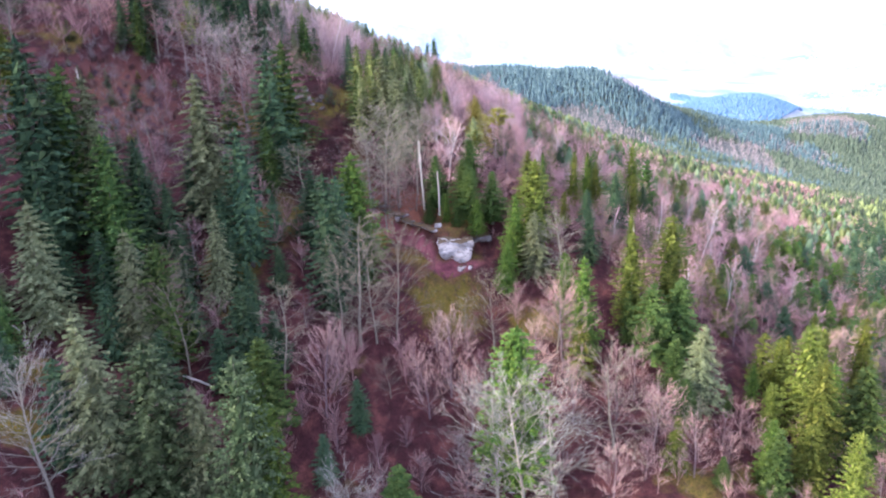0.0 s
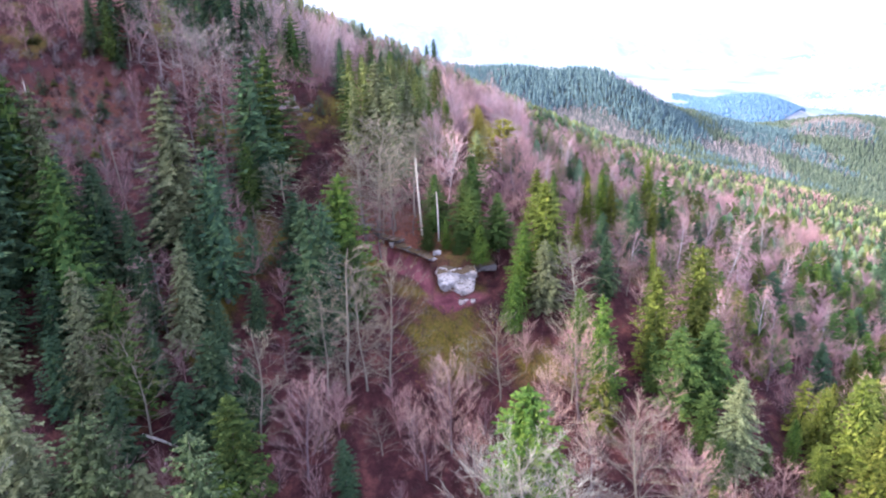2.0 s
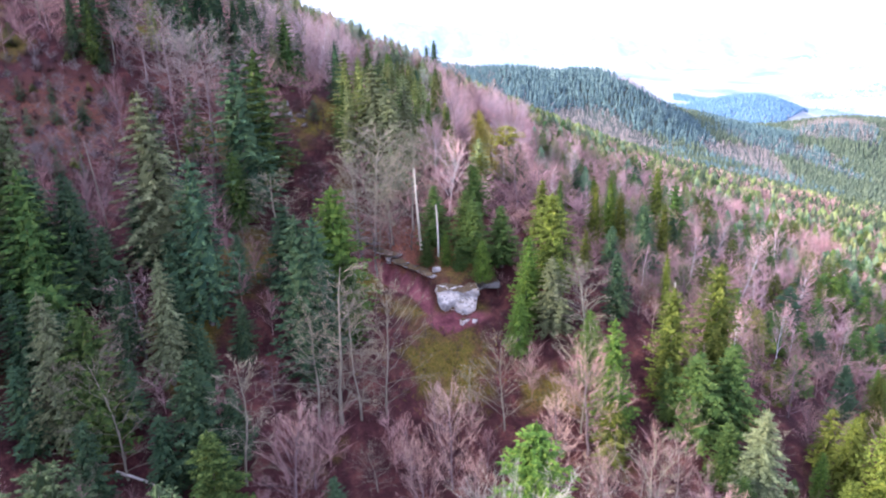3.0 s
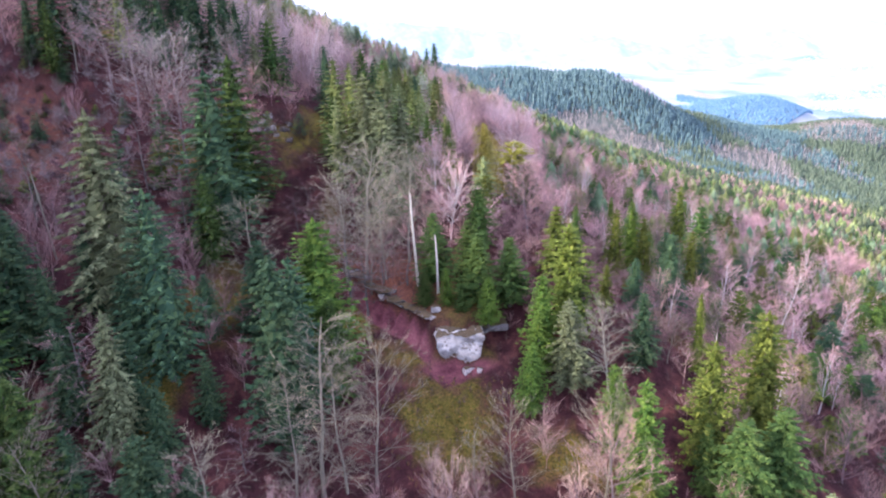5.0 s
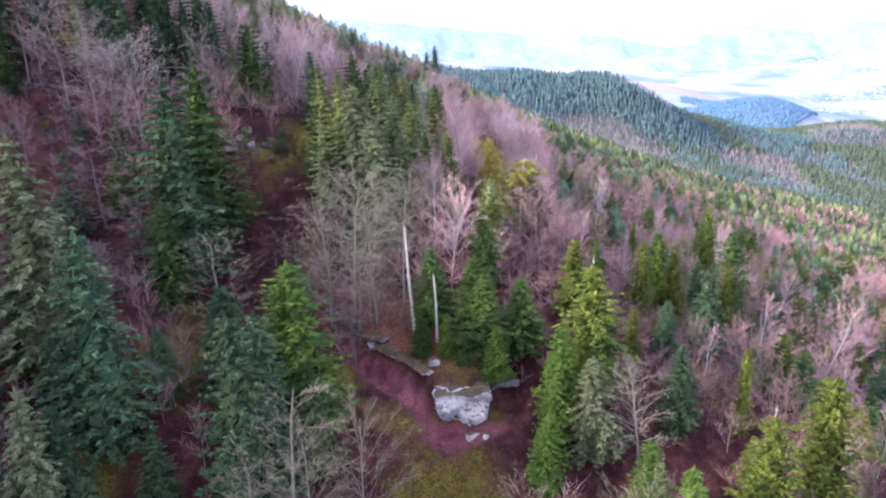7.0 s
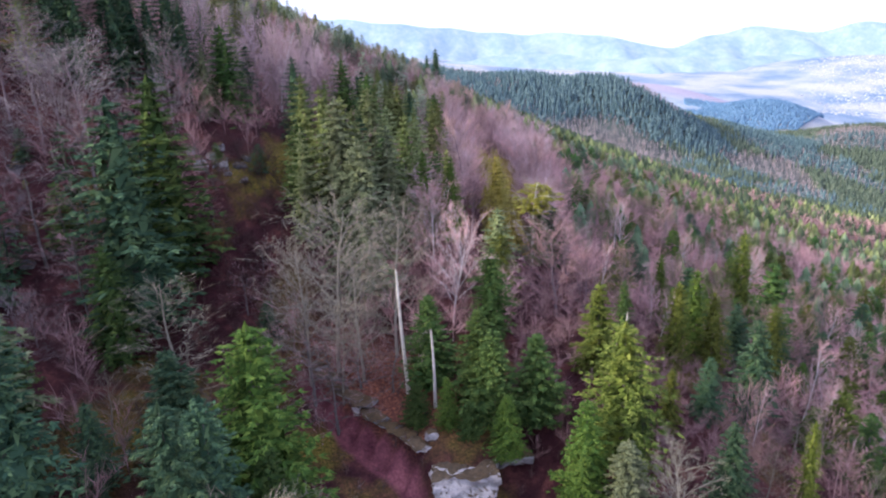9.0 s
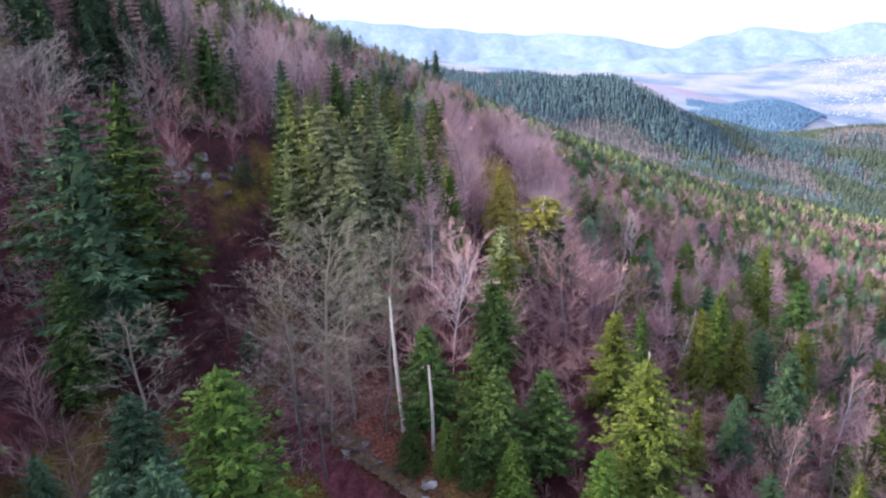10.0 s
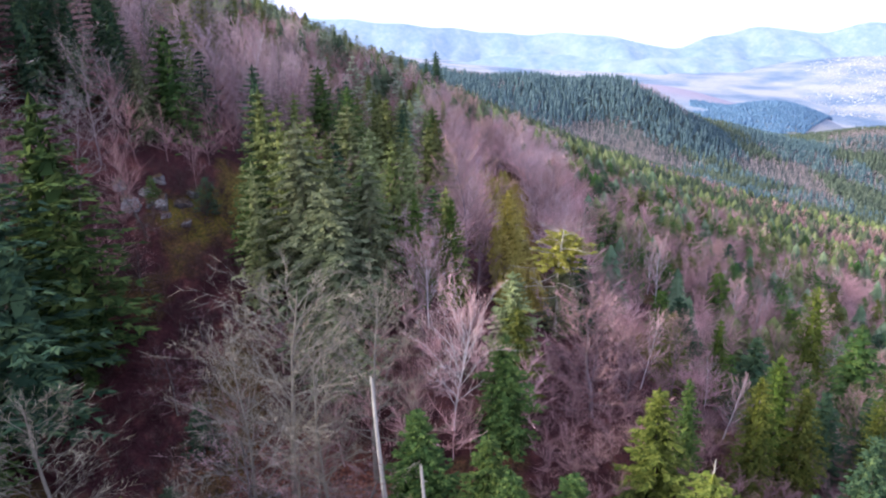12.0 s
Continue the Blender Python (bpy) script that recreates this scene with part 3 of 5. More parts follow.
    kind_of_tree("thin_tree", bare_parts(rng, 18, 3.2, 0.1, 34, 8, 9, 0.7, 0.12, 0.011, arch=0.1, limb=0.24), 18, BARK_GREY, TWIG_GREY, "tall thin leafless tree with a pale trunk", "bare tree", "bare trees")
    kind_of_tree("dead_tree", bare_parts(rng, 14, 3.2, 0.1, 28, 7, 7, 0.4, 0.12, 0.012, 0.95, 0.03, 0.2, 0.08), 14, BARK_DARK, TWIG_PURPLE, "dead leafless tree with a fan of thin branches", "bare tree", "bare trees")
    kind_of_tree("small_bright_fir", conifer_parts(rng, 11, 2.6, 0.03, 0.08, 0.2, 0.06, 0.6, 8, 2, 1.15), 11, BARK_DARK, FIR_BRIGHT, "small bright green fir among leafless thicket", "fir tree", "firs")
    kind_of_tree("small_yellow_fir", conifer_parts(rng, 11, 2.5, 0.03, 0.08, 0.25, 0.06, 0.6, 8, 2, 1.15), 11, BARK_DARK, FIR_YELLOW, "small yellow-green fir among leafless thicket", "fir tree", "firs")
    kind_of_tree("small_blue_spruce", conifer_parts(rng, 11, 2.7, 0.03, 0.08, 0.2, 0.06, 0.6, 8, 2, 1.15), 11, BARK_DARK, FIR_DARK, "small blue-green spruce among leafless thicket", "spruce tree", "spruces")
    kind_of_tree("small_spruce", conifer_parts(rng, 11, 2.2, 0.03, 0.1, 0.15, 0.06, 0.6, 8, 2, 1.15), 11, BARK_DARK, FIR_GREEN, "small slender green spruce among leafless thicket", "spruce tree", "spruces")
    kind_of_tree("olive_fir", conifer_parts(rng, 16, 3.5, 0.05, 0.12, 0.5, 0.08, 0.6, 9, 3, 1.15), 16, BARK_DARK, RIDGE_OLIVE, "olive-green fir with a blunt crown on the ridge", "fir tree", "firs")
    kind_of_tree("ridge_fir", conifer_parts(rng, 13, 2.9, 0.04, 0.12, 0.35, 0.08, 0.7, 8, 2, 1.3), 13, BARK_GREY, RIDGE_MIST, "green fir paled with painted haze on the skyline of the ridge", "fir tree", "firs")
    kind_of_tree("pale_fir", conifer_parts(rng, 16, 3.2, 0.05, 0.16, 0.3, 0.08, 0.6, 9, 3, 1.15), 16, BARK_DARK, RIDGE_GREEN, "green fir paled for haze on the wooded ridge", "fir tree", "firs")

# ---------------------------------------------------------------- trees that stand out, from the near slope outwards
# foreground below the path
tree("silver_tree", 11, 89, 12.1, width=1.1, label="leafless pale grey tree with a broad spiky crown")
tree("silver_tree", 7, 91, 9, variant=1, width=1.1)
tree("silver_tree", 15.5, 91, 8.5, variant=2, width=1.1)
tree("bare_beech", 26, 96, 11.2, variant=1, width=1.3)
tree("pink_beech", 24, 88, 1.0, variant=0, width=1.2)
tree("pink_beech", 38, 93, 1.5, variant=2, width=1.1)
tree("pink_beech", 16, 111, 10.5, variant=1)
tree("pink_beech", -3.5, 108, 7, variant=1)
tree("pink_beech", 4, 106, 5, variant=0)
tree("pink_beech", 33, 98, 5.5, variant=1, width=1.35)
tree("pink_beech", 21, 114.5, 15.2, width=1.5, label="broad leafless beech with a fan of brown branches")
tree("pink_beech", 21, 104, 6.5, variant=2)
tree("pink_beech", 0.5, 112, 12.2, variant=2, width=0.95)
tree("thin_tree", 4, 120, 13.5, variant=1)
tree("bare_beech", 9, 119.5, 17, variant=2, width=0.8)
tree("bright_fir", 10.3, 96, 17.6, label="lone bright green fir with a rounded crown", width=1.1)
tree("dark_fir", -15.3, 104, 5.4, variant=1)
tree("young_fir", -7.8, 87, 0.5)
tree("pink_beech", -21, 105, 15, variant=1)
tree("thin_tree", -16, 118, 30.2, width=1.3)
tree("thin_tree", -13, 119, 26, variant=2)
tree("thin_tree", -19, 116, 24, variant=1)
tree("bare_beech", -9.2, 120.5, 26.9, width=0.75, variant=1)
tree("young_fir", -29.5, 100, 15.7, variant=1)
tree("blue_spruce", -33.3, 107, 22)
tree("blue_spruce", -29.5, 110, 16, variant=1)
tree("thin_tree", -28, 107, 22.4, variant=1)
tree("dark_fir", -20, 95, 1, variant=1)
tree("grey_spruce", -50, 106, 32.4, variant=1)
tree("fir", -46, 106.5, 30, variant=2)
tree("dead_tree", -44, 118.5, 30.2, width=1.2)
# right-hand stand of yellow-green firs
tree("yellow_fir", 62, 108, 10.3)
tree("yellow_fir", 60, 99, 8.2, variant=1)
tree("yellow_fir", 60, 114, 5.2, variant=2)
tree("yellow_fir", 57, 95, -1.0, variant=1, width=1.15)
tree("bright_fir", 50.5, 94.5, 0.6, variant=2)
tree("yellow_fir", 67, 112, 7.5)
tree("yellow_fir", 55, 105, 1.0, variant=2)
tree("fir", 69, 101, 6)
tree("young_fir", 42, 92, -4)
tree("bare_beech", 48, 84, -7)
tree("young_fir", 40, 110, 7.8)
tree("grey_spruce", 43, 107, 11.4, width=1.3, variant=2)
tree("fir", 40, 104, 3, width=1.1)
# middle right, round the foot of the outcrop
tree("bright_fir", 15, 136, 28.2, width=1.05)
tree("bright_fir", 14, 133.7, 23.5, variant=1, width=1.1)
tree("bright_fir", 12.3, 129, 20.6, variant=2, width=1.05)
tree("grey_spruce", 18.5, 132.7, 25.5, width=1.5)
tree("arching_beech", 24, 132, 25, variant=1, width=0.95)
tree("bright_fir", 23, 124, 19.6, width=1.0)
tree("bright_fir", 25, 117, 20.9, variant=2, width=0.8)
tree("bare_beech", 20.5, 117.5, 18.4, variant=2, width=0.9)
tree("dark_fir", 30, 136, 24.7, width=1.05)
tree("yellow_fir", 35, 122, 23.6, width=1.0, spike=True)
tree("yellow_fir", 43.5, 126, 25.5, variant=1, width=1.0)
tree("fir", 43, 118, 15.9, variant=1, width=1.2)
tree("fir", 37.5, 116, 15.8, variant=2, width=1.25)
tree("fir", 34, 119, 13.4, width=0.8)
tree("pink_beech", 52, 131, 11.0)
tree("purple_beech", 58, 128, 7.5, variant=1, width=1.3)
tree("purple_beech", 53, 137, 13.7, variant=2)
tree("birch", 49, 132, 14.5, turn=18, lean=12)
tree("golden_spruce", 26.4, 145.7, 26.1)
tree("yellow_fir", 19.5, 140.1, 34.6, label="fir with a yellow sunlit broken top", width=1.3, spike=True)
tree("fir", 20.6, 141.5, 30.5, variant=1, width=0.95)
tree("yellow_fir", 39, 138, 23.7, variant=2, width=0.55)
tree("pink_beech", 34, 143, 24.8, width=0.8)
tree("blue_spruce", 32, 149, 25.8)
tree("golden_spruce", 19.5, 152, 34.4, variant=1, width=1.35)
tree("bright_fir", 34.9, 178, 29.1, variant=2, width=0.75)
tree("yellow_fir", 36.6, 160, 29.5, variant=0, width=0.90)
tree("bright_fir", 35.2, 163, 31.7, variant=1, width=0.75)
tree("dark_fir", 39.3, 153, 28.6, variant=1, width=0.85)
tree("blue_spruce", 43, 168, 24.5, variant=2)
tree("dark_fir", 51, 171, 21.5)
tree("birch", 53, 165, 19, turn=1, lean=17)
tree("birch", 63.5, 164, 18.7, variant=1, turn=-16, lean=11)
tree("birch", 79, 169, 9, variant=2, turn=-33, lean=16)
tree("birch", 64, 146, 9.1, variant=2, turn=20, lean=10)
tree("birch", 63, 157, 10.6, turn=3, lean=15)
tree("birch", 69, 191, 14.1, variant=1, turn=-14, lean=9)
tree("birch", 93, 203, 6, variant=2, turn=-31, lean=14)
tree("birch", 92, 207, 6, turn=22, lean=8)
tree("birch", 61, 205, 20, turn=5, lean=13)
tree("birch", 72, 241, 14.2, variant=1, turn=-12, lean=7)
tree("birch", 47, 204, 24.5, variant=2, turn=-29, lean=12)
tree("fir", 23.5, 156, 33.2, variant=1, width=0.70)
tree("yellow_fir", 30.7, 158, 31.9, variant=2, width=0.85)
tree("blue_spruce", 38.7, 176, 27.5, variant=1, width=1.10)
tree("yellow_fir", 53.2, 190, 28.1, variant=1, width=0.80)
tree("young_fir", 55.0, 182, 25.6, variant=2, width=0.90)
tree("yellow_fir", 46.6, 164, 25.5, variant=2, width=0.80)
tree("birch", 33.2, 176.5, h=8.1, variant=0, turn=-12, lean=9, width=0.75, label="leaning leafless birch with a white stem")
tree("birch", 64.1, 216, h=12.6, variant=1, turn=0, lean=16, width=0.75, label="leaning leafless birch with a white stem")
tree("birch", 62.8, 210.5, h=11.8, variant=2, turn=12, lean=20, width=0.75, label="leaning leafless birch with a white stem")
tree("birch", 65.3, 205.5, h=8.6, variant=0, turn=-12, lean=15, width=0.75, label="leaning leafless birch with a white stem")
tree("birch", 57.8, 186, h=8.7, variant=1, turn=0, lean=20, width=0.75, label="leaning leafless birch with a white stem")
tree("birch", 51.3, 213, h=6.0, variant=2, turn=12, lean=32, width=0.75, label="leaning leafless birch with a white stem")
tree("birch", 23.3, 170.5, h=9.8, variant=1, turn=0, lean=8, width=0.75, label="leaning leafless birch with a white stem")
tree("birch", 58.8, 218.5, h=8.2, variant=0, turn=-12, lean=19, width=0.75, label="leaning leafless birch with a white stem")
# on and above the outcrop
tree("young_fir", 11, 144.5, 31.6, width=1.19, label="young blue-green fir above the rock outcrop")
tree("young_fir", 6.2, 143, 33, variant=1, width=1.06)
tree("young_fir", 4.6, 146, 34.2, variant=2, width=1.00)
tree("bright_fir", 7.2, 140.2, 26.6, variant=1, width=1.19, base=18.7)
tree("bright_fir", 1.0, 143, 27.3, variant=2, width=1.12)
tree("young_fir", -0.9, 149.5, 34.6, width=1.12)
tree("young_fir", -2.6, 144.6, 26.0, width=1.25)
tree("young_fir", 3.2, 141.8, 25.0, variant=1, width=1.2)
tree("olive_fir", 8.4, 165.5, 40.4, variant=2, width=1.15, label="tall fir with a yellow-green tip and dark lower boughs")
tree("fir", 6.9, 156.5, 37.7, variant=2, width=1.25)
tree("arching_beech", -12.4, 153, 45.4, width=1.0, turn=40)
tree("arching_beech", -5.2, 154.5, 42.8, variant=1, width=1.0)
tree("arching_beech", -15.8, 152.5, 40.5, variant=2, width=0.9)
tree("arching_beech", -9.2, 151.5, 39.5, variant=0, width=0.9)
tree("bare_beech", -11.5, 149.5, 34, variant=1, width=1.0)
tree("dead_tree", -15, 150, 33, variant=0, width=1.5)
tree("dead_tree", -9.5, 150.5, 30, variant=2, width=1.6)
tree("dead_tree", -12, 147, 30, variant=1, width=1.3)
tree("dead_tree", -5.5, 149.5, 31, variant=2, width=1.3)
tree("weeping_birch", 2.0, 158, 44.5, width=0.75, label="leafless birch with white limbs and drooping pink twigs")
tree("pink_beech", -1, 167, 43, variant=1, width=0.65)
tree("weeping_birch", -0.4, 171, 46, variant=1, width=0.8)
tree("pale_fir", 2, 177.5, 46.5, variant=1)
tree("tufted_spruce", 15.3, 176.4, 41.2, width=1.0)
tree("grey_spruce", 15.0, 175.8, 39.4, variant=1, width=1.25)
tree("bleached_tree", 14.4, 175.2, 42.9, width=1.1)
tree("larch", 10.0, 187, 43.6, width=2.0)
tree("larch", 11.2, 196, 42.0, variant=1, width=1.9)
tree("larch", 9.0, 182, 39.5, variant=2, width=2.0)
tree("bright_fir", -1.4, 174, 47, variant=1, width=0.7)
tree("bright_fir", 2.4, 176, 45.8, variant=2, width=0.7)
tree("purple_beech", 5.5, 180, 41, width=1.2)
tree("purple_beech", 19.5, 176, 36, variant=1, width=1.3)
tree("blue_spruce", 18.6, 181, 36.5, variant=2, width=1.2)
tree("purple_beech", 22, 189, 31.5, width=1.1)
tree("purple_beech", 28, 190.5, 30.9, variant=1, width=1.1)
tree("purple_beech", 21, 171, 31, width=1.2)
tree("blue_spruce", 32, 184.5, 29.5, variant=1, width=1.3)
tree("birch", 35, 204, 31, variant=1)
# slope above the gully
tree("bright_fir", -17.4, 134.3, 38.4, variant=1, width=1.15, label="bright green fir standing apart at the gully's edge")
tree("dark_fir", -20.5, 122, 36.9, width=0.8)
tree("dark_fir", -19.3, 126, 35.5, variant=1, width=0.8)
tree("blue_spruce", -25.6, 136, 35.2, width=1.1)
tree("thin_tree", -29, 144, 39.4, variant=1, width=1.6)
tree("fir", -36.5, 148, 42.4, variant=2, width=0.9)
tree("grey_spruce", -44.2, 132, 54.4, width=1.15, label="tall old spruce with dense grey-green hanging branches")
tree("dark_fir", -36.2, 125.7, 45, variant=2, width=0.85)
tree("fir", -56.5, 117, 45.8, variant=1, width=0.9)
tree("dark_fir", -69, 128, 56, width=0.9)
tree("grey_oak", -55.5, 174.5, 67.3, variant=1, width=1.0)
tree("grey_oak", -40.5, 185, 64, variant=2, width=0.7)
tree("olive_fir", -18.6, 172, 51, variant=1, width=0.6)
tree("pale_fir", -15.6, 175, 56.5, width=0.6)
tree("grey_spruce", -12.5, 170, 55.4, width=1.3)
tree("grey_spruce", -9, 163.5, 50.4, variant=1, width=1.3)
tree("pale_fir", -20, 184, 57.7, variant=2)
tree("olive_fir", -11, 195, 54.6)
tree("pale_fir", -11, 206, 54.5, variant=1)
tree("purple_beech", -20, 203, 57, variant=2)
tree("pink_beech", -20, 219, 57)
tree("birch", -32.5, 224, 65.4)
tree("purple_beech", -30, 208, 58, variant=1)
tree("dark_fir", -5, 216, 51.6, variant=1)
tree("dark_fir", -6, 236, 50.4)
tree("dark_fir", -0.5, 340, 57, width=0.9)
tree("dark_fir", -3.5, 334, 55, variant=1, width=0.8)

# yellow-green firs crowded at the foot of the gentle slope
for k, x, y, top, v in (("yellow_fir", 74.5, 112, 9.2, 0), ("bright_fir", 64.5, 104, 5, 1), ("bright_fir", 54.5, 111, 1.5, 0), ("yellow_fir", 63.2, 117, 4, 1),
                        ("young_fir", 50.4, 92, 0.5, 1), ("fir", 49, 108, -0.5, 2), ("yellow_fir", 60.4, 88, 2, 1)):
    tree(k, x, y, top, variant=v, width=0.8)
# wide leafless crowns beside the ochre larch
tree("purple_beech", 16.0, 162.0, 38.6, width=1.75, label="broad leafless beech with a fine purplish crown")
tree("purple_beech", 20.5, 166, gz(20.5, 166) + 10, variant=1, width=1.2)
tree("pink_beech", 4.5, 190, gz(4.5, 190) + 15, variant=2, width=1.2)
tree("grey_spruce", -6.2, 172, 51, variant=2, width=1.1)
tree("pale_fir", -4.5, 181, 51.5, variant=0, width=0.9)
tree("pale_fir", -14, 181, 54.5, variant=2)
tree("olive_fir", -7.5, 188, 52, variant=1)
tree("dark_fir", -23.5, 196, 60, variant=1, width=0.8)
# the dark firs and wide bare crowns high on the steep slope
for x, y, top, v in ((-73.5, 183, 79, 1), (-69, 187, 80, 0), (-62, 196, 80, 2), (-66, 203, 84, 0), (-56, 203, 79, 1), (-50, 196, 74, 2), (-72, 197, 84, 1), (-57, 188, 74, 0), (-46, 204, 74, 0), (-60, 212, 83, 2)):
    tree("dark_fir", x, y, top, variant=v)
for x, y, top, v in ((-61, 177, 70, 0), (-51, 171, 62, 1)):
    tree("grey_oak", x, y, top, variant=v, width=1.0)
# blunt old firs of the near slope
tree("round_fir", -40, 83, 22.9, label="broad old fir with a rounded pale green top")
tree("round_fir", -27.3, 80, 21.9, variant=1, width=0.62, label="old fir with a rounded pale green top")
tree("bright_fir", -25.6, 84, 13.3, width=0.75)
tree("grey_spruce", -34.3, 84, 16.1, variant=1)
tree("dark_fir", -52.8, 84, 20.8, variant=2)
tree("grey_spruce", -47.8, 84, 27.6, variant=2, width=1.1, label="slender yellowish spruce with a thin pointed crown")
tree("silver_tree", -52.7, 78, 23.9, variant=1, width=0.9, label="leafless silvery tree with a wide spiky crown")
tree("silver_tree", -13.5, 82, 1.0, variant=2, width=0.9, label="leafless silvery tree with a wide spiky crown")
tree("fir", -42.5, 138, 37.5, variant=2, width=1.0)
tree("dark_fir", -50, 124, 36, variant=0)
tree("dark_fir", -55, 118.5, 33, variant=1)
tree("dark_fir", -38.5, 119, 29, variant=2)
tree("dark_fir", -43, 110, 21, variant=1, width=1.1)
tree("grey_spruce", -39.5, 116, 33, variant=0, width=0.9)
tree("bare_beech", -42.5, 104, 24.5, variant=0, width=0.85)
tree("bare_beech", -47, 112, 27, variant=2, width=0.8)
tree("dark_fir", -22.5, 131, 31.5, variant=2, width=0.9)
tree("fir", -15.5, 129.5, 28.5, variant=1, width=0.95)
for x, y, h, v in ((-41, 127, 13, 0), (-46, 118, 12, 1), (-52, 112, 13, 2), (-34.5, 116, 11, 0), (-48, 132, 12, 1), (-37, 104, 12, 2), (-45, 100, 13, 0), (-54, 104, 13, 1), (-30.5, 122, 10, 2), (-58, 112, 14, 0), (-33, 133, 10, 1)):
    tree("dark_fir", x, y, h=h, variant=v, width=1.1)
# the steep slope between the gully and the rust-red clearing
tree("dark_fir", -57.5, 131, 41.8, variant=1, width=1.15)
tree("grey_spruce", -62.2, 125, 55.4, variant=1, width=0.9, spike=True, label="old spruce with a dead grey top")
tree("dark_fir", -66, 118, 44, variant=2)
tree("dark_fir", -64, 110, 34, variant=0)
tree("fir", -71.6, 178, 70.1, variant=1, width=0.95)
tree("dark_fir", -77, 181, 71, variant=2)
tree("small_bright_fir", -89.8, 180, 66.1)
tree("fir", -35.2, 197, 65.4, variant=2, width=1.1, base=45.5, label="slender tall fir with a yellow-green sunlit top")
tree("fir", -34.8, 162, 59.4, variant=0, width=1.1)
tree("dark_fir", -36.2, 154.5, 57.6, variant=1, width=1.15)
tree("grey_oak", -45.8, 168, 62.8, variant=1, width=0.95)
tree("dead_tree", -50, 160, 50, variant=0, width=1.3)
tree("dead_tree", -42.5, 160, 48, variant=2, width=1.3)
tree("small_spruce", -48.5, 163, 46.5, variant=1)
tree("small_blue_spruce", -52.5, 152, 43, variant=2)
tree("dead_tree", -33, 178, 50.5, variant=1, width=1.1, lean=24)
tree("dead_tree", -47, 135, 37, variant=2, width=1.2)
for x, y, h, v in ((-33, 232, 17, 0), (-30, 226, 16, 1), (-27, 222, 16, 2), (-36, 238, 17, 1), (-29, 236, 16, 0), (-25, 232, 15, 1), (-24, 216, 15, 2), (-31, 217, 15, 2)):
    tree("mauve_beech", x, y, h=h, variant=v, width=0.8)
tree("dark_fir", -67.9, 118.0, 62.0, variant=1, width=1.00)
tree("grey_spruce", -64.1, 104.0, 37.9, variant=2, width=1.15, label="yellowish spruce with hanging branches beside dark firs")
tree("dark_fir", -66.4, 112.0, 42.4, variant=0, width=0.90)
tree("dark_fir", -58.6, 122.0, 45.2, variant=2, width=0.95)
tree("fir", -65.3, 124.0, 57.5, variant=1, width=0.85)
tree("dark_fir", -54.4, 124.0, 43.8, variant=1, width=0.90)
tree("dark_fir", -49.5, 190, 72, variant=0, width=0.85)
tree("dark_fir", -45.3, 192.5, 70.5, variant=2, width=0.85)
tree("dark_fir", -41.8, 197, 69.5, variant=1, width=0.85)
tree("dark_fir", -54, 186.5, 72, variant=1, width=0.85)
HEROES = np.array([ob.location.xy[:] for ob in scene.objects if ob.type == "EMPTY"])

# ---------------------------------------------------------------- the woods between and beyond
def patchiness(x, y, size, shift=0.0):
    """A smooth random field of about -1 to 1 that tells where which sort of tree grows."""
    x, y = x / size + shift, y / size - shift
    return (np.sin(x * 1.3 + 2.0 * np.sin(y * 0.9)) + np.sin(y * 1.7 + 1.6 * np.sin(x * 1.1 + 1.0)) + np.sin((x + y) * 2.3)) / 3


rng = random.Random(21)
taken = [tuple(p) for p in HEROES]


def clear(x, y, d):
    for px, py in taken:
        if abs(px - x) < d and abs(py - y) < d:
            return False
    return True


def bald(x, y):
    """The open rust-red slope high on the steep side."""
    return ((x + 74) / 20) ** 2 + ((y - 164) / 18) ** 2 < 1


def before_larches(x, y):
    """The open strip that leads up to the ochre larches."""
    return (x > 3) & (x < 20) & (y > 164) & (y < 192) | (x > 9) & (x < 24) & (y > 147) & (y < 166)


def wood(n, xr, yr, gap, chooser, hr):
    made = tries = 0
    while made < n and tries < n * 30:
        tries += 1
        x, y = rng.uniform(*xr), rng.uniform(*yr)
        if abs(x) > 0.68 * y + 6 or not clear(x, y, gap) or before_larches(x, y) or bald(x, y) and rng.random() < 0.9:
            continue
        k = chooser(x, y)
        if k is None:
            continue
        tree(k, x, y, h=rng.uniform(*hr) * (0.75 if k in ("birch", "purple_beech", "young_fir", "golden_spruce", "blue_spruce") or k.startswith("small") else 1.0), variant=rng.randrange(3), lean=rng.uniform(4, 16) if k == "birch" else rng.uniform(-3, 3), turn=rng.uniform(-40, 40) if k == "birch" else None)
        taken.append((x, y))
        made += 1


def steep_mix(x, y):
    p = float(patchiness(x, y, 22))
    if y > 168 and x < -42 and rng.random() < 0.55:
        return rng.choice(("bare_beech", "purple_beech", "purple_beech", "thin_tree"))
    if p > 0.12:
        return rng.choice(("dark_fir", "fir", "fir", "grey_spruce", "yellow_fir", "bare_beech"))
    return rng.choice(("bare_beech", "purple_beech", "dead_tree", "dark_fir", "thin_tree", "purple_beech"))


def beech_crest(x, y):
    """The stretch of the ridge that carries beech wood only."""
    return (x > 1) & (x < 0.12 * y) & (y > 178) & (y < 330)


def upper_mix(x, y):
    if beech_crest(x, y) and rng.random() < 0.85:
        return rng.choice(("pink_beech", "pink_beech", "purple_beech"))
    p = float(patchiness(x, y, 18, 3.0))
    if p > 0.1:
        return rng.choice(("pale_fir", "olive_fir", "olive_fir", "grey_spruce"))
    return rng.choice(("pink_beech", "purple_beech", "pink_beech", "birch"))


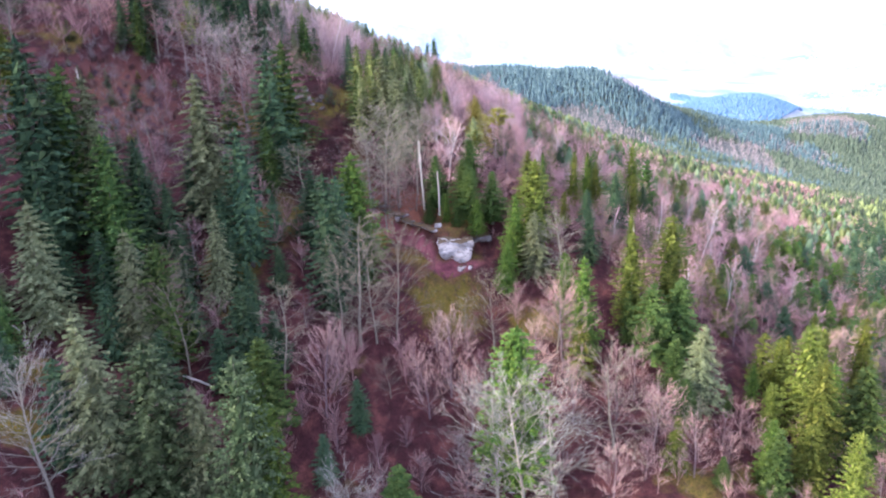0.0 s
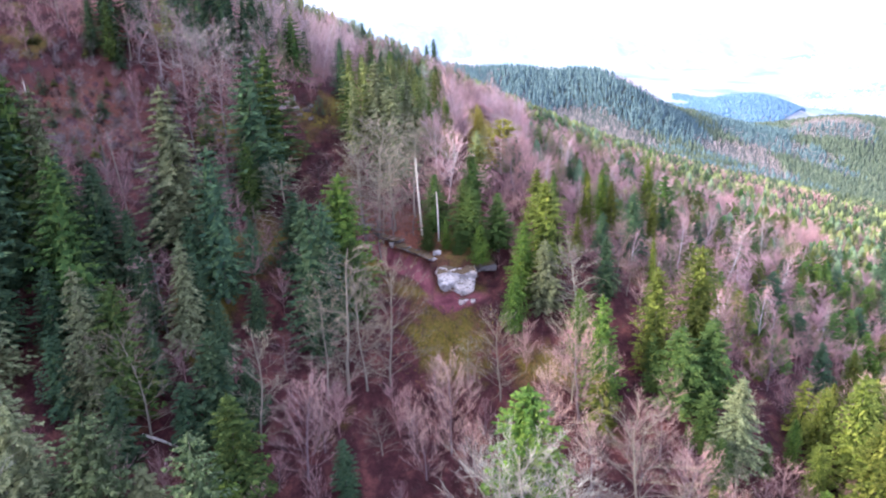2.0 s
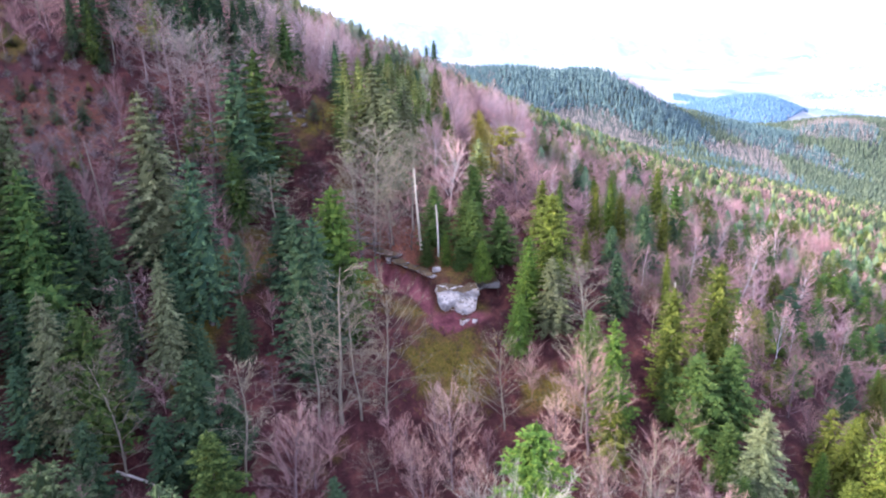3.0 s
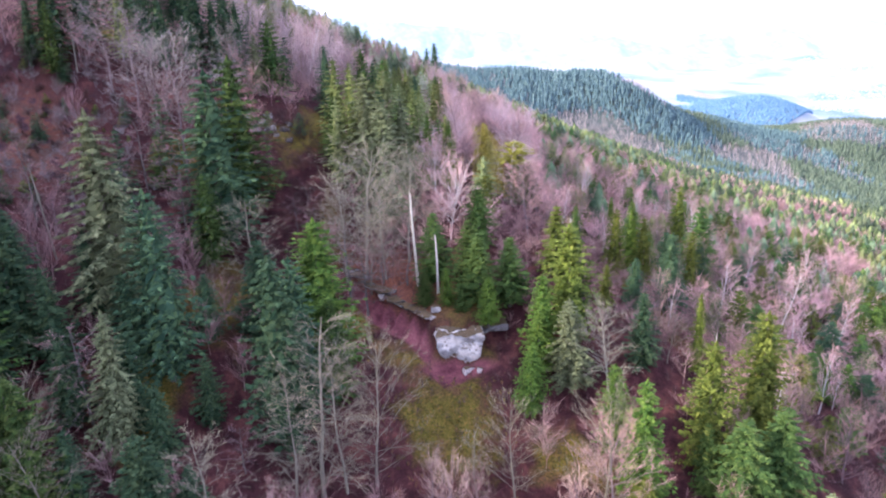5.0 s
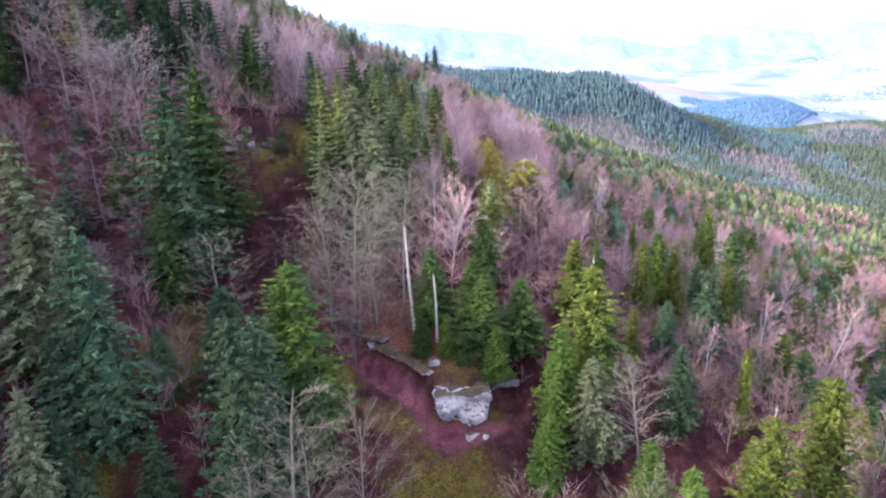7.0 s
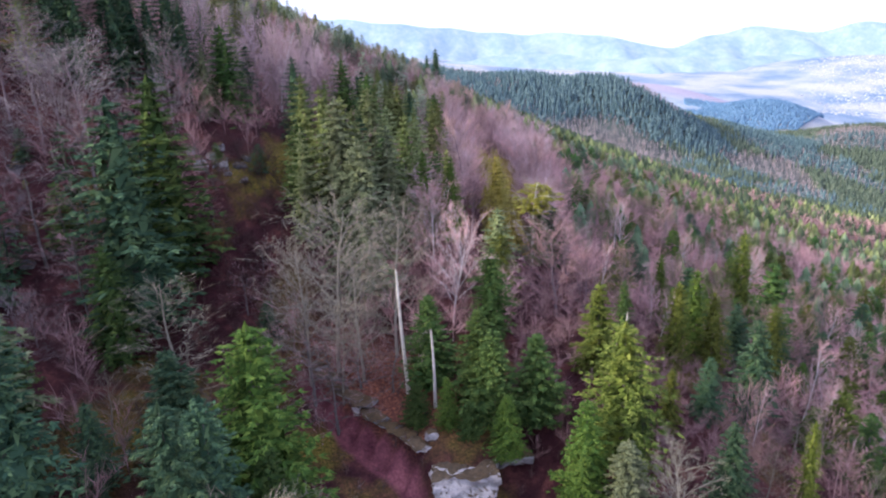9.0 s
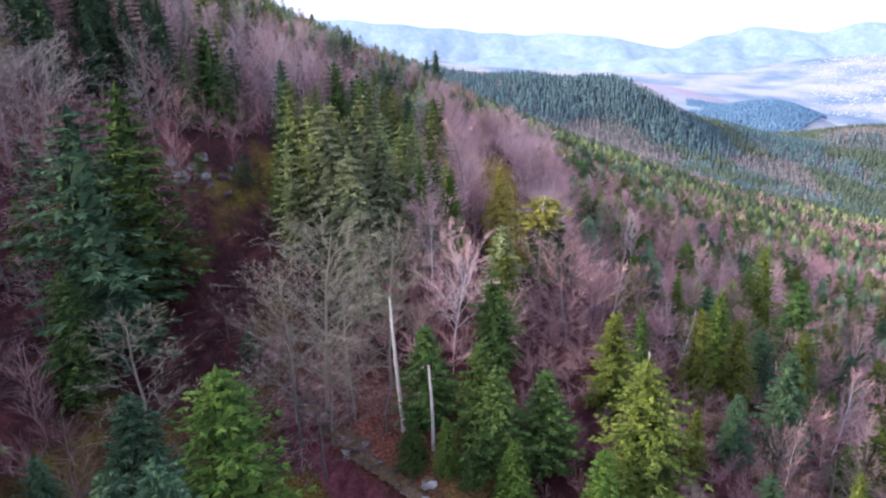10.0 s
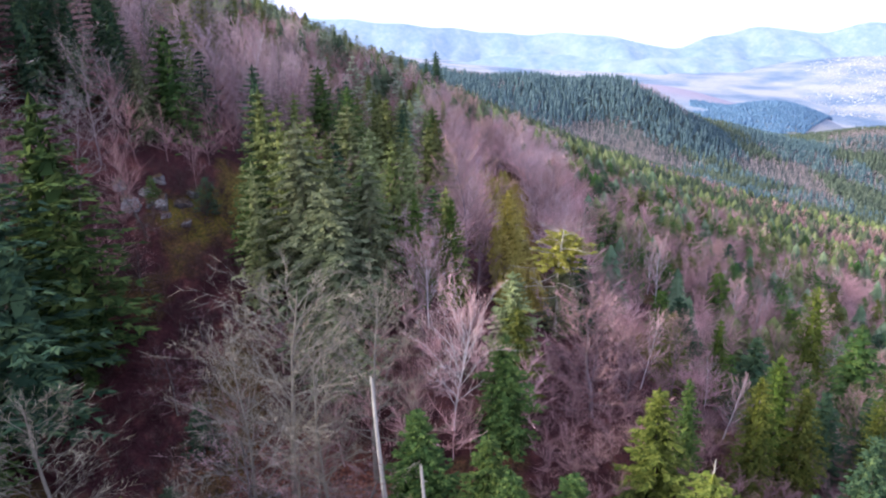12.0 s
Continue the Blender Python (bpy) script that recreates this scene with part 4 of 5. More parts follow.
def basin_mix(x, y):
    p = float(patchiness(x, y, 16, 1.0))
    if p > 0.22:
        return rng.choice(("bright_fir", "yellow_fir", "bright_fir", "golden_spruce", "blue_spruce", "yellow_fir"))
    return rng.choice(("birch", "birch", "purple_beech", "pink_beech", "pink_beech"))


def foot_mix(x, y):
    """Low leafless growth under the taller trees, but for the open bank and the gully."""
    if abs(x - 1) < 9 and 120 < y < 146 or -33 < x < -21 and 138 < y < 182 or -18 < x < 12 and 136 < y < 153:
        return None
    return rng.choice(("pink_beech", "purple_beech", "pink_beech", "bare_beech") if x > -20 else ("pink_beech", "purple_beech", "dead_tree", "purple_beech", "bare_beech"))


def small_conifers(x, y):
    p = float(patchiness(x, y, 13, 2.0))
    if p > 0.3:
        return rng.choice(("small_yellow_fir", "small_yellow_fir", "small_bright_fir"))
    if p < -0.35:
        return rng.choice(("small_blue_spruce", "small_spruce"))
    return rng.choice(("small_bright_fir", "small_yellow_fir", "small_spruce", "small_bright_fir", "small_blue_spruce"))


wood(9, (-34, -21), (140, 186), 3.0, lambda x, y: rng.choice(("small_blue_spruce", "small_spruce", "dead_tree")), (5, 8))
wood(26, (-130, -76), (120, 280), 5.0, steep_mix, (14, 21))
wood(30, (-76, -38), (186, 280), 4.6, lambda x, y: rng.choice(("dark_fir", "pale_fir", "fir", "grey_oak", "purple_beech", "grey_oak")), (13, 18))
wood(16, (-64, -38), (138, 186), 4.0, lambda x, y: rng.choice(("purple_beech", "dead_tree", "grey_oak")), (9, 14))
wood(8, (-85, -62), (70, 104), 5.0, steep_mix, (9, 13))
wood(12, (-62, -18), (92, 150), 3.6, foot_mix, (7, 12))
wood(14, (-18, 8), (88, 122), 4.2, foot_mix, (7, 10))
wood(26, (8, 66), (88, 150), 3.8, foot_mix, (7, 10))
wood(20, (-20, 1), (176, 228), 3.8, lambda x, y: rng.choice(("olive_fir", "pale_fir", "olive_fir", "pale_fir", "fir")), (12, 16))
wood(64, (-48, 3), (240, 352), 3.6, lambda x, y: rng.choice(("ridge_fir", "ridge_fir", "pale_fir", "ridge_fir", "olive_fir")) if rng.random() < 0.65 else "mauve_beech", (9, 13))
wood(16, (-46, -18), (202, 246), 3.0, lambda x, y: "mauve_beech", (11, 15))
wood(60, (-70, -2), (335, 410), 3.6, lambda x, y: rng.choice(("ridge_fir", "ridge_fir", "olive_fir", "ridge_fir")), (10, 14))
wood(34, (-45, 22), (165, 330), 4.5, upper_mix, (9, 13))
wood(24, (14, 62), (162, 228), 4.2, lambda x, y: rng.choice(("pink_beech", "purple_beech", "birch", "birch", "birch")), (10, 13))
wood(66, (16, 120), (150, 250), 4.2, small_conifers, (10, 16))
wood(34, (22, 120), (140, 240), 3.6, lambda x, y: rng.choice(("birch", "birch", "pink_beech")), (9, 13))
wood(14, (66, 130), (70, 150), 5.0, basin_mix, (10, 16))


def far_conifer(rng, tiers, pts):
    """A light spruce for the far woods, 1 m high: jagged skirts of branches over one another."""
    V, F = [], []
    for k in range(tiers):
        z0, z1 = 0.05 + 0.8 * k / tiers, min(1.0, 0.05 + 0.8 * (k + 1.9) / tiers)
        r = 0.17 * (1 - 0.8 * k / tiers)
        b = len(V)
        V.append((0, 0, z1))
        for i in range(pts * 2):
            a = math.pi * i / pts + rng.random() * 0.2 + k
            q = r * (rng.uniform(0.85, 1.25) if i % 2 == 0 else 0.5)
            V.append((q * math.cos(a), q * math.sin(a), z0 - (0.03 if i % 2 == 0 else -0.02)))
        for i in range(pts * 2):
            F.append((b, b + 1 + i, b + 1 + (i + 1) % (pts * 2)))
    return np.array(V), np.array(F)


def far_bare(rng, n):
    """A light leafless tree for the far woods, 1 m high: a stem and a sheaf of upright twigs."""
    V, F = [], []
    for k in range(n):
        a, f = rng.uniform(0, 6.283), rng.uniform(0.12, 0.75)
        l = rng.uniform(0.15, 0.32)
        o = Vector((math.cos(a), math.sin(a), 0))
        s = Vector((-o.y, o.x, 0)) * rng.uniform(0.004, 0.012)
        p = Vector((0, 0, f)) + o * rng.uniform(0, 0.08)
        q = p + o * l * rng.uniform(0.3, 0.8) + Vector((0, 0, l))
        b = len(V)
        V.extend([p - s, p + s, q])
        F.append((b, b + 1, b + 2))
    b = len(V)
    V.extend([Vector((0.012, 0, 0)), Vector((-0.012, 0.008, 0)), Vector((0, -0.012, 0)), Vector((0, 0, 0.9))])
    F.extend([(b, b + 1, b + 3), (b + 1, b + 2, b + 3), (b + 2, b, b + 3)])
    return np.array([tuple(v) for v in V]), np.array(F)


def far_wood(name, protos, places, hr, mat, label, wide=1.0):
    """Many small trees as one body of woodland."""
    r = np.random.RandomState(len(places))
    VV, FF, off = [], [], 0
    pick = r.randint(0, len(protos), len(places))
    for i, (V, F) in enumerate(protos):
        P = places[pick == i]
        if not len(P):
            continue
        h = r.uniform(hr[0], hr[1], len(P))
        a = r.uniform(0, 6.283, len(P))
        w = h * wide * r.uniform(0.8, 1.25, len(P))
        c, s = np.cos(a), np.sin(a)
        X = (V[None, :, 0] * c[:, None] - V[None, :, 1] * s[:, None]) * w[:, None] + P[:, :1]
        Y = (V[None, :, 0] * s[:, None] + V[None, :, 1] * c[:, None]) * w[:, None] + P[:, 1:2]
        Z = V[None, :, 2] * h[:, None] + ground_z(P[:, 0], P[:, 1])[:, None] - 0.3
        VV.append(np.stack([X, Y, Z], -1).reshape(-1, 3))
        FF.append((F[None] + (np.arange(len(P)) * len(V))[:, None, None] + off).reshape(-1, 3))
        off += len(P) * len(V)
    ob = new(name, mesh(name, np.concatenate(VV), np.concatenate(FF), mat))
    return tagged(ob, label, "forest", kind="stuff")


def brush_tree(rng, n, limbs=8):
    """A light leafless tree, 1 m high: thin stem, a few limbs and a haze of fine rising twigs."""
    V, F = [], []
    tube(V, F, [(0, 0, -0.03), (rng.uniform(-0.03, 0.03), rng.uniform(-0.03, 0.03), 0.4), (rng.uniform(-0.05, 0.05), rng.uniform(-0.05, 0.05), 0.85)], [0.005, 0.003, 0.001])
    arms = []
    for k in range(limbs):
        a, f = 2.4 * k + rng.uniform(-0.4, 0.4), rng.uniform(0.12, 0.55)
        p = Vector((0, 0, f))
        q = p + Vector((math.cos(a), math.sin(a), 0)) * rng.uniform(0.1, 0.26) + Vector((0, 0, rng.uniform(0.14, 0.3)))
        twig(V, F, p, q, 0.0016)
        arms.append((p, q))
    arms.append((Vector((0, 0, 0.4)), Vector((0, 0, 0.82))))
    for k in range(n):
        p, q = arms[k % len(arms)]
        d = (q - p).normalized()
        a = p.lerp(q, rng.uniform(0.1, 1.0))
        t = (d * 0.7 + Vector((rng.uniform(-0.9, 0.9), rng.uniform(-0.9, 0.9), rng.uniform(0.1, 1.1)))).normalized()
        e = a + t * rng.uniform(0.1, 0.25)
        w = t.cross(Vector((rng.uniform(-1, 1), rng.uniform(-1, 1), 0.3))).normalized() * rng.uniform(0.0011, 0.0021)
        b = len(V)
        V.extend([a - w, a + w, e])
        F.append((b, b + 1, b + 2))
    return np.array([tuple(v) for v in V]), np.array(F)


def stands(P, size, seed):
    """A random number for each stand of trees, stands about size metres across."""
    r = np.random.RandomState(seed)
    lo, hi = P.min(0), P.max(0)
    n = int((hi[0] - lo[0]) * (hi[1] - lo[1]) / size ** 2) + 3
    S, v = lo + r.uniform(0, 1, (n, 2)) * (hi - lo), r.uniform(0, 1, n)
    Q = P + r.normal(0, size * 0.06, P.shape)
    out = np.zeros(len(P))
    for i in range(0, len(P), 400):
        out[i:i + 400] = v[((Q[i:i + 400, None] - S[None]) ** 2).sum(-1).argmin(1)]
    return out


def scatter(n, y0, y1, left, right, seed):
    """Random places in the wedge ahead of the path."""
    r = np.random.RandomState(seed)
    y = np.sqrt(r.uniform(y0 * y0, y1 * y1, n))
    x = y * r.uniform(left, right, n)
    return np.stack([x, y], -1)


def thin_out(P, d, seed):
    """Keeps one place in each cell of d metres."""
    cell = np.floor(P / d).astype(int)
    _, i = np.unique(cell[:, 0] * 100003 + cell[:, 1], return_index=True)
    return P[np.sort(i)]


rng = random.Random(5)
FC = [far_conifer(rng, 9, 6) for _ in range(4)]
FC2 = [far_conifer(rng, 5, 4) for _ in range(4)]
FC3 = [far_conifer(rng, 4, 3) for _ in range(4)]
FC4 = [far_conifer(rng, 2, 3) for _ in range(4)]
FB = [far_bare(rng, 70) for _ in range(4)]
FB3 = [far_bare(rng, 14) for _ in range(4)]
FB2 = [far_bare(rng, 20) for _ in range(3)]
def away(P, d):
    """Places at least d metres from the single trees."""
    T = np.array(taken)
    keep = np.ones(len(P), bool)
    for i in range(0, len(P), 500):
        q = P[i:i + 500]
        keep[i:i + 500] = (((q[:, None] - T[None]) ** 2).sum(-1) > d * d).all(1)
    return P[keep]


def open_ground(P):
    x, y = P[:, 0], P[:, 1]
    shut = (x > -24) & (x < 12) & (y > 118) & (y < 153)
    shut |= (x > -34) & (x < -20) & (y > 136) & (y < 186)
    shut |= bald(x, y) | before_larches(x, y) | (x > 12) & (x < 33) & (y > 125) & (y < 150) | (x > 16) & (x < 44) & (y > 140) & (y < 169)
    shut |= (np.abs(x - 13.5) < 4) & (y > 184) & (y < 255)
    shut |= (x > -30) & (x < 34) & (y < 112) & (np.sin(x * 3.1 + y * 1.7) > -0.5)
    shut |= (x < -18) & (y < 165) & (np.sin(x * 2.7 + y * 3.9) > -0.2)
    return P[~shut]


def small_trees(make, n, H):
    """Light unit-height trees, trunk and crown in one, for the body of the wood."""
    out = []
    for _ in range(n):
        (TV, TF), (NV, NF) = make()
        V = np.array([tuple(v) for v in TV + NV]) / H
        out.append((V, np.array(TF + [tuple(i + len(TV) for i in f) for f in NF])))
    return out


MC = small_trees(lambda: conifer_parts(rng, 14, 3.0, 0.04, 0.22, 0.2, 0.08, 1.0, 8, 1, 1.6), 4, 14)
MB = [brush_tree(rng, 260, 9) for _ in range(5)]
slope = open_ground(away(thin_out(scatter(3600, 85, 330, -0.75, 0.8, 8), 3.4, 8), 2.1))
p = patchiness(slope[:, 0], slope[:, 1], 14, 4.0) + np.random.RandomState(3).uniform(-0.5, 0.5, len(slope))
p[beech_crest(slope[:, 0], slope[:, 1])] = -1
steep = slope[:, 0] < -8
lower = slope[:, 1] < 135
upper = (slope[:, 1] > 168) & (slope[:, 0] < -42)
far_wood("slope_dark_conifer_wood", MC, slope[steep & (p > 0.62) & ~lower & ~upper], (9, 15), FIR_DARK, "dark conifers filling the steep slope")
far_wood("slope_conifer_wood", MC, slope[~steep & (p > 0.55) & ~lower], (7, 11), FIR_GREEN, "green conifers filling the gentle slope", 1.45)
far_wood("slope_yellow_conifer_wood", MC, slope[~steep & (p > 0.32) & (p <= 0.55)], (7, 11), FIR_YELLOW, "yellow-green conifers filling the gentle slope", 1.45)
far_wood("slope_purple_wood", MB, slope[((p <= 0.62) & steep) | (steep & upper & ~lower) | (lower & (p > 0) & (p <= 0.32)) | (~steep & (p <= 0.32) & (p > 0.1))], (7, 11), TWIG_PURPLE, "leafless purplish trees filling the slope", 1.25)
far_wood("slope_pink_wood", MB, slope[~steep & (p <= 0.1) & ~(lower & (p > 0))], (7, 11), TWIG_PINK, "leafless pinkish trees filling the slope", 1.2)
MB2 = [brush_tree(rng, 360, 11) for _ in range(6)]
haze = scatter(6000, 150, 350, -0.04, 0.75, 15)
haze = open_ground(away(thin_out(haze[haze[:, 0] > -6], 3.9, 15), 2.4))
v = stands(haze, 11, 21) + np.random.RandomState(5).uniform(-0.14, 0.14, len(haze))
rise = np.clip((haze[:, 1] - 180) / 120, 0, 1) * 0.26
v[beech_crest(haze[:, 0], haze[:, 1])] *= 0.5
nearer = haze[:, 1] < 185
far_wood("slope_pink_thicket", MB2, haze[v < 0.57 - rise], (6, 10), TWIG_ROSE, "dense thicket of leafless pinkish young trees", 1.45)
far_wood("slope_brown_thicket", MB2, haze[(v >= 0.57 - rise) & (v < 0.68 - rise)], (6, 9), TWIG_BIRCH, "dense thicket of leafless brownish young trees", 1.4)
stand = v >= 0.68 - rise
far_wood("slope_fir_stand", MC, haze[stand & nearer], (6, 10), FIR_BRIGHT, "green firs among the thicket", 1.5)
far_wood("slope_blue_spruce_stand", FC, haze[stand & ~nearer & (v < 0.74 - rise)], (7, 11), FIR_GREEN, "stands of dark green spruces among the thicket", 2.0)
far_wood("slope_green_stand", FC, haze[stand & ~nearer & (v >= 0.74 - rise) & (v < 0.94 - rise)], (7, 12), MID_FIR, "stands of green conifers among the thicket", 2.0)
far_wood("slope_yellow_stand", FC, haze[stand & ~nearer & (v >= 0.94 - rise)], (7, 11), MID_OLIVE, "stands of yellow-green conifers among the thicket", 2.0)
crest = thin_out(np.random.RandomState(77).uniform((-4, 176), (40, 330), (2600, 2)), 3.5, 77)
crest = away(crest[beech_crest(crest[:, 0] + 3, crest[:, 1])], 1.2)
far_wood("crest_beech_wood", MB2, crest[~before_larches(crest[:, 0], crest[:, 1]) & (np.abs(crest[:, 0] - 11.5) > 5)], (8, 12), TWIG_MAUVE, "leafless rose-grey beech wood along the crest", 1.5)
under = thin_out(np.random.RandomState(88).uniform((9, 142), (44, 170), (700, 2)), 2.3, 88)
far_wood("beech_thicket", MB2, away(under, 1.5), (3, 6), TWIG_PURPLE, "leafless purplish thicket under the broad beech", 1.5)
lane = np.random.RandomState(61).uniform((8.0, 178), (14.0, 240), (120, 2))
far_wood("larch_lane", FC, lane, (2.5, 5.5), LARCH, "ochre young larches and dry grass along a forest lane", 1.4)
scrub = np.random.RandomState(51).uniform((-97, 144), (-52, 184), (700, 2))
scrub = scrub[bald(scrub[:, 0], scrub[:, 1])]
far_wood("slope_scrub", MB, scrub[60:250], (1.5, 5.0), TWIG_ASH, "low leafless scrub on the open rust-red slope", 1.5)
far_wood("slope_dark_scrub", FB, scrub[250:380], (1.0, 2.6), TWIG_BRUSH, "low dark brushwood on the open rust-red slope", 2.0)
far_wood("slope_moss_bushes", MC, scrub[:26], (0.8, 2.4), FIR_YELLOW, "low mossy yellow-green bushes on the open slope", 2.6)
far_wood("slope_young_conifers", MC, scrub[26:44], (3, 6), FIR_DARK, "scattered young dark conifers on the open slope", 1.4)
# brush fills the gully; its dark colour stands in for deep shade
gully = thin_out(np.random.RandomState(44).uniform((-35, 138), (-19, 188), (500, 2)), 2.2, 44)
gully = gully[np.abs(gully[:, 0] + 27 + 0.1 * (gully[:, 1] - 160)) < 7]
far_wood("gully_thicket", MB, gully, (2.5, 5.5), TWIG_BRUSH, "leafless thicket in the gully, twigs darkened for its shade", 1.5)
bush = thin_out(scatter(9000, 78, 230, -0.7, 0.7, 12), 2.3, 12)
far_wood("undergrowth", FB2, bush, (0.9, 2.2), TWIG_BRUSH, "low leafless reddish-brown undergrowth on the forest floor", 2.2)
bank = np.stack([np.random.RandomState(71).normal(0.5, 4.5, 90), np.random.RandomState(72).normal(128, 4.5, 90)], -1)
far_wood("bank_brush", FB2, bank[bank[:, 1] < 135], (0.8, 1.8), TWIG_BRUSH, "low reddish brushwood on the grassy bank", 2.0)
rest = thin_out(np.random.RandomState(31).uniform((-75, -25), (75, 76), (1500, 2)), 4.6, 31)
rest = rest[rest[:, 1] < 74]
far_wood("lower_slope_wood", MC, rest[::2], (8, 14), FIR_GREEN, "green conifers on the lower slope", 1.6)
far_wood("lower_slope_bare_wood", MB, rest[1::2], (7, 11), TWIG_PURPLE, "leafless trees on the lower slope", 1.4)
near = thin_out(scatter(6500, 290, 580, -0.35, 0.85, 1), 4.2, 1)
v = stands(near, 30, 4) + np.random.RandomState(8).uniform(-0.12, 0.12, len(near))
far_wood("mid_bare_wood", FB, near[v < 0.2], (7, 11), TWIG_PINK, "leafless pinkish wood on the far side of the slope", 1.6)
far_wood("mid_conifer_wood", FC2, near[(v >= 0.2) & (v < 0.62)], (7, 12), MID_FIR, "green conifer wood paled for haze on the far side of the slope", 2.1)
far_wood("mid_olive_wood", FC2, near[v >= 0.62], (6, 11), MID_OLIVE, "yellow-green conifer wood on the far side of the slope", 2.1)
side = np.concatenate([thin_out(scatter(900, 120, 300, 0.62, 1.3, 2), 5.5, 2), thin_out(scatter(700, 120, 300, -1.3, -0.72, 3), 6, 3)])
far_wood("side_conifer_wood", MC, side, (10, 16), FIR_DARK, "dark green conifer wood along the slope")
far = thin_out(scatter(64000, 540, 1330, -0.12, 0.72, 4), 4.2, 4)
v = stands(far, 75, 7) + np.random.RandomState(8).uniform(-0.05, 0.05, len(far))
edge = np.clip((far[:, 1] - 700) / 400, 0, 1) * (1 - np.clip((far[:, 0] / far[:, 1] - 0.32) / 0.25, 0, 0.7))
bare = v < 0.24 - 0.08 * edge
hill = (far[:, 1] > 800) & (far[:, 0] < 330)
bare &= ~hill | (v < 0.19)
blue = ~bare & (hill | (v < 0.3 + 0.4 * edge))
tall = stands(far, 45, 11)
for nm, pick, hr, m, lab in (("far_tall_spruce_wood", blue & (tall > 0.5), (9, 13), FAR_FIR, "tall dark spruce forest over the distant hill, tinted blue for haze"),
                             ("far_spruce_wood", blue & (tall <= 0.5), (7, 11), FAR_FIR, "spruce forest over the distant hill, tinted blue for haze"),
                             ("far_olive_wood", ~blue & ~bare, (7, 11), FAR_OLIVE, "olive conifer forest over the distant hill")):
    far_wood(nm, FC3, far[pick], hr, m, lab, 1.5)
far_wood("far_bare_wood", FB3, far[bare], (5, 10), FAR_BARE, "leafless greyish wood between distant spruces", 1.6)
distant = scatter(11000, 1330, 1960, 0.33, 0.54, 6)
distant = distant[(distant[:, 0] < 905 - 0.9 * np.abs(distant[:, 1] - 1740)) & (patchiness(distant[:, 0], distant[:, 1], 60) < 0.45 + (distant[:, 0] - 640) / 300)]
far_wood("distant_wood", FC4, distant, (7, 10), FAR_HAZED, "spruce forest tinted haze-blue on a spur beyond the meadows", 2.2)


def grass_bank():
    """Tufts of dry yellow-green grass on the open bank."""
    r = np.random.RandomState(9)
    blade = []
    V, F = [], []
    for k in range(9):
        a, q = r.uniform(0, 6.283), r.uniform(0.15, 0.5)
        o = np.array([math.cos(a), math.sin(a), 0])
        s = np.array([-o[1], o[0], 0]) * 0.09
        b = len(V)
        V.extend([o * 0.05 - s, o * 0.05 + s, o * q + np.array([0, 0, r.uniform(0.5, 1.0)])])
        F.append((b, b + 1, b + 2))
    P = np.stack([r.normal(0.5, 4.2, 1500), r.normal(128.5, 5.0, 1500)], -1)
    P = P[(P[:, 1] < 136)]
    far_wood("grass", [(np.array(V), np.array(F))], P, (0.3, 0.8), leafy("dry_grass", (0.05, 0.055, 0.016), (0.15, 0.115, 0.03), (0.32, 0.17, 0.07)), "dry yellow-green grass tufts on the bank under the rock", 1.0)["category"] = "grass"


grass_bank()


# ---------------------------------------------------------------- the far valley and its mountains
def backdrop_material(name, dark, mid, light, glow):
    """Far slopes, haze painted as blue colour and glow: woods, pale meadows between them and folds."""
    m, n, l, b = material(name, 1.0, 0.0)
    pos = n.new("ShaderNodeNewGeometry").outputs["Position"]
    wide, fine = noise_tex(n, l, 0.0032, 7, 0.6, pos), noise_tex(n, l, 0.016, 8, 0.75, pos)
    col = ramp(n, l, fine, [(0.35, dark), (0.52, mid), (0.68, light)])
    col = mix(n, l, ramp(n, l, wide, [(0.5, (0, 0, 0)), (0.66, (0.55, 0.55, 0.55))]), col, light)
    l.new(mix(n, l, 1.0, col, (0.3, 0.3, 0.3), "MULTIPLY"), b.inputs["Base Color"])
    # emission imitates light scattered by the air in front
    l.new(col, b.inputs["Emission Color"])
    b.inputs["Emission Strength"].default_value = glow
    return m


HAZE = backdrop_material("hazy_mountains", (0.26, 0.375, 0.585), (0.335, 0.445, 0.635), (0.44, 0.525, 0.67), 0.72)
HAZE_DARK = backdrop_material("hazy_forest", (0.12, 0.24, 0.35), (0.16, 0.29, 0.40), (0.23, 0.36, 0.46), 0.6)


def mountain_range(name, y0, depth, x0, x1, crest, foot, label, mat):
    """A ridge across the far valley: crest(x) gives its height, folded by side valleys."""
    xs, us = np.linspace(x0, x1, 160), np.linspace(0, 1, 26)
    X, U = np.meshgrid(xs, us)
    top = crest(X)
    fold = 0.10 * np.sin(X * 0.011 + 4 * U) + 0.06 * np.sin(X * 0.027 - 3 * U) + 0.03 * np.sin(X * 0.061 + 6 * U)
    Z = foot + (top - foot) * np.clip(U + fold * np.sin(np.pi * U), 0, 1) ** 0.8
    Y = y0 + depth * U + 90 * np.sin(X * 0.004)
    idx = np.arange(X.size).reshape(X.shape)
    f = np.stack([idx[:-1, :-1], idx[:-1, 1:], idx[1:, 1:], idx[1:, :-1]], -1).reshape(-1, 4)
    return tagged(new(name, mesh(name, np.stack([X, Y, Z], -1), f, mat, True)), label, "mountains", kind="structure")


def bell(x, c, w, h):
    return h * np.exp(-((x - c) / w) ** 2)


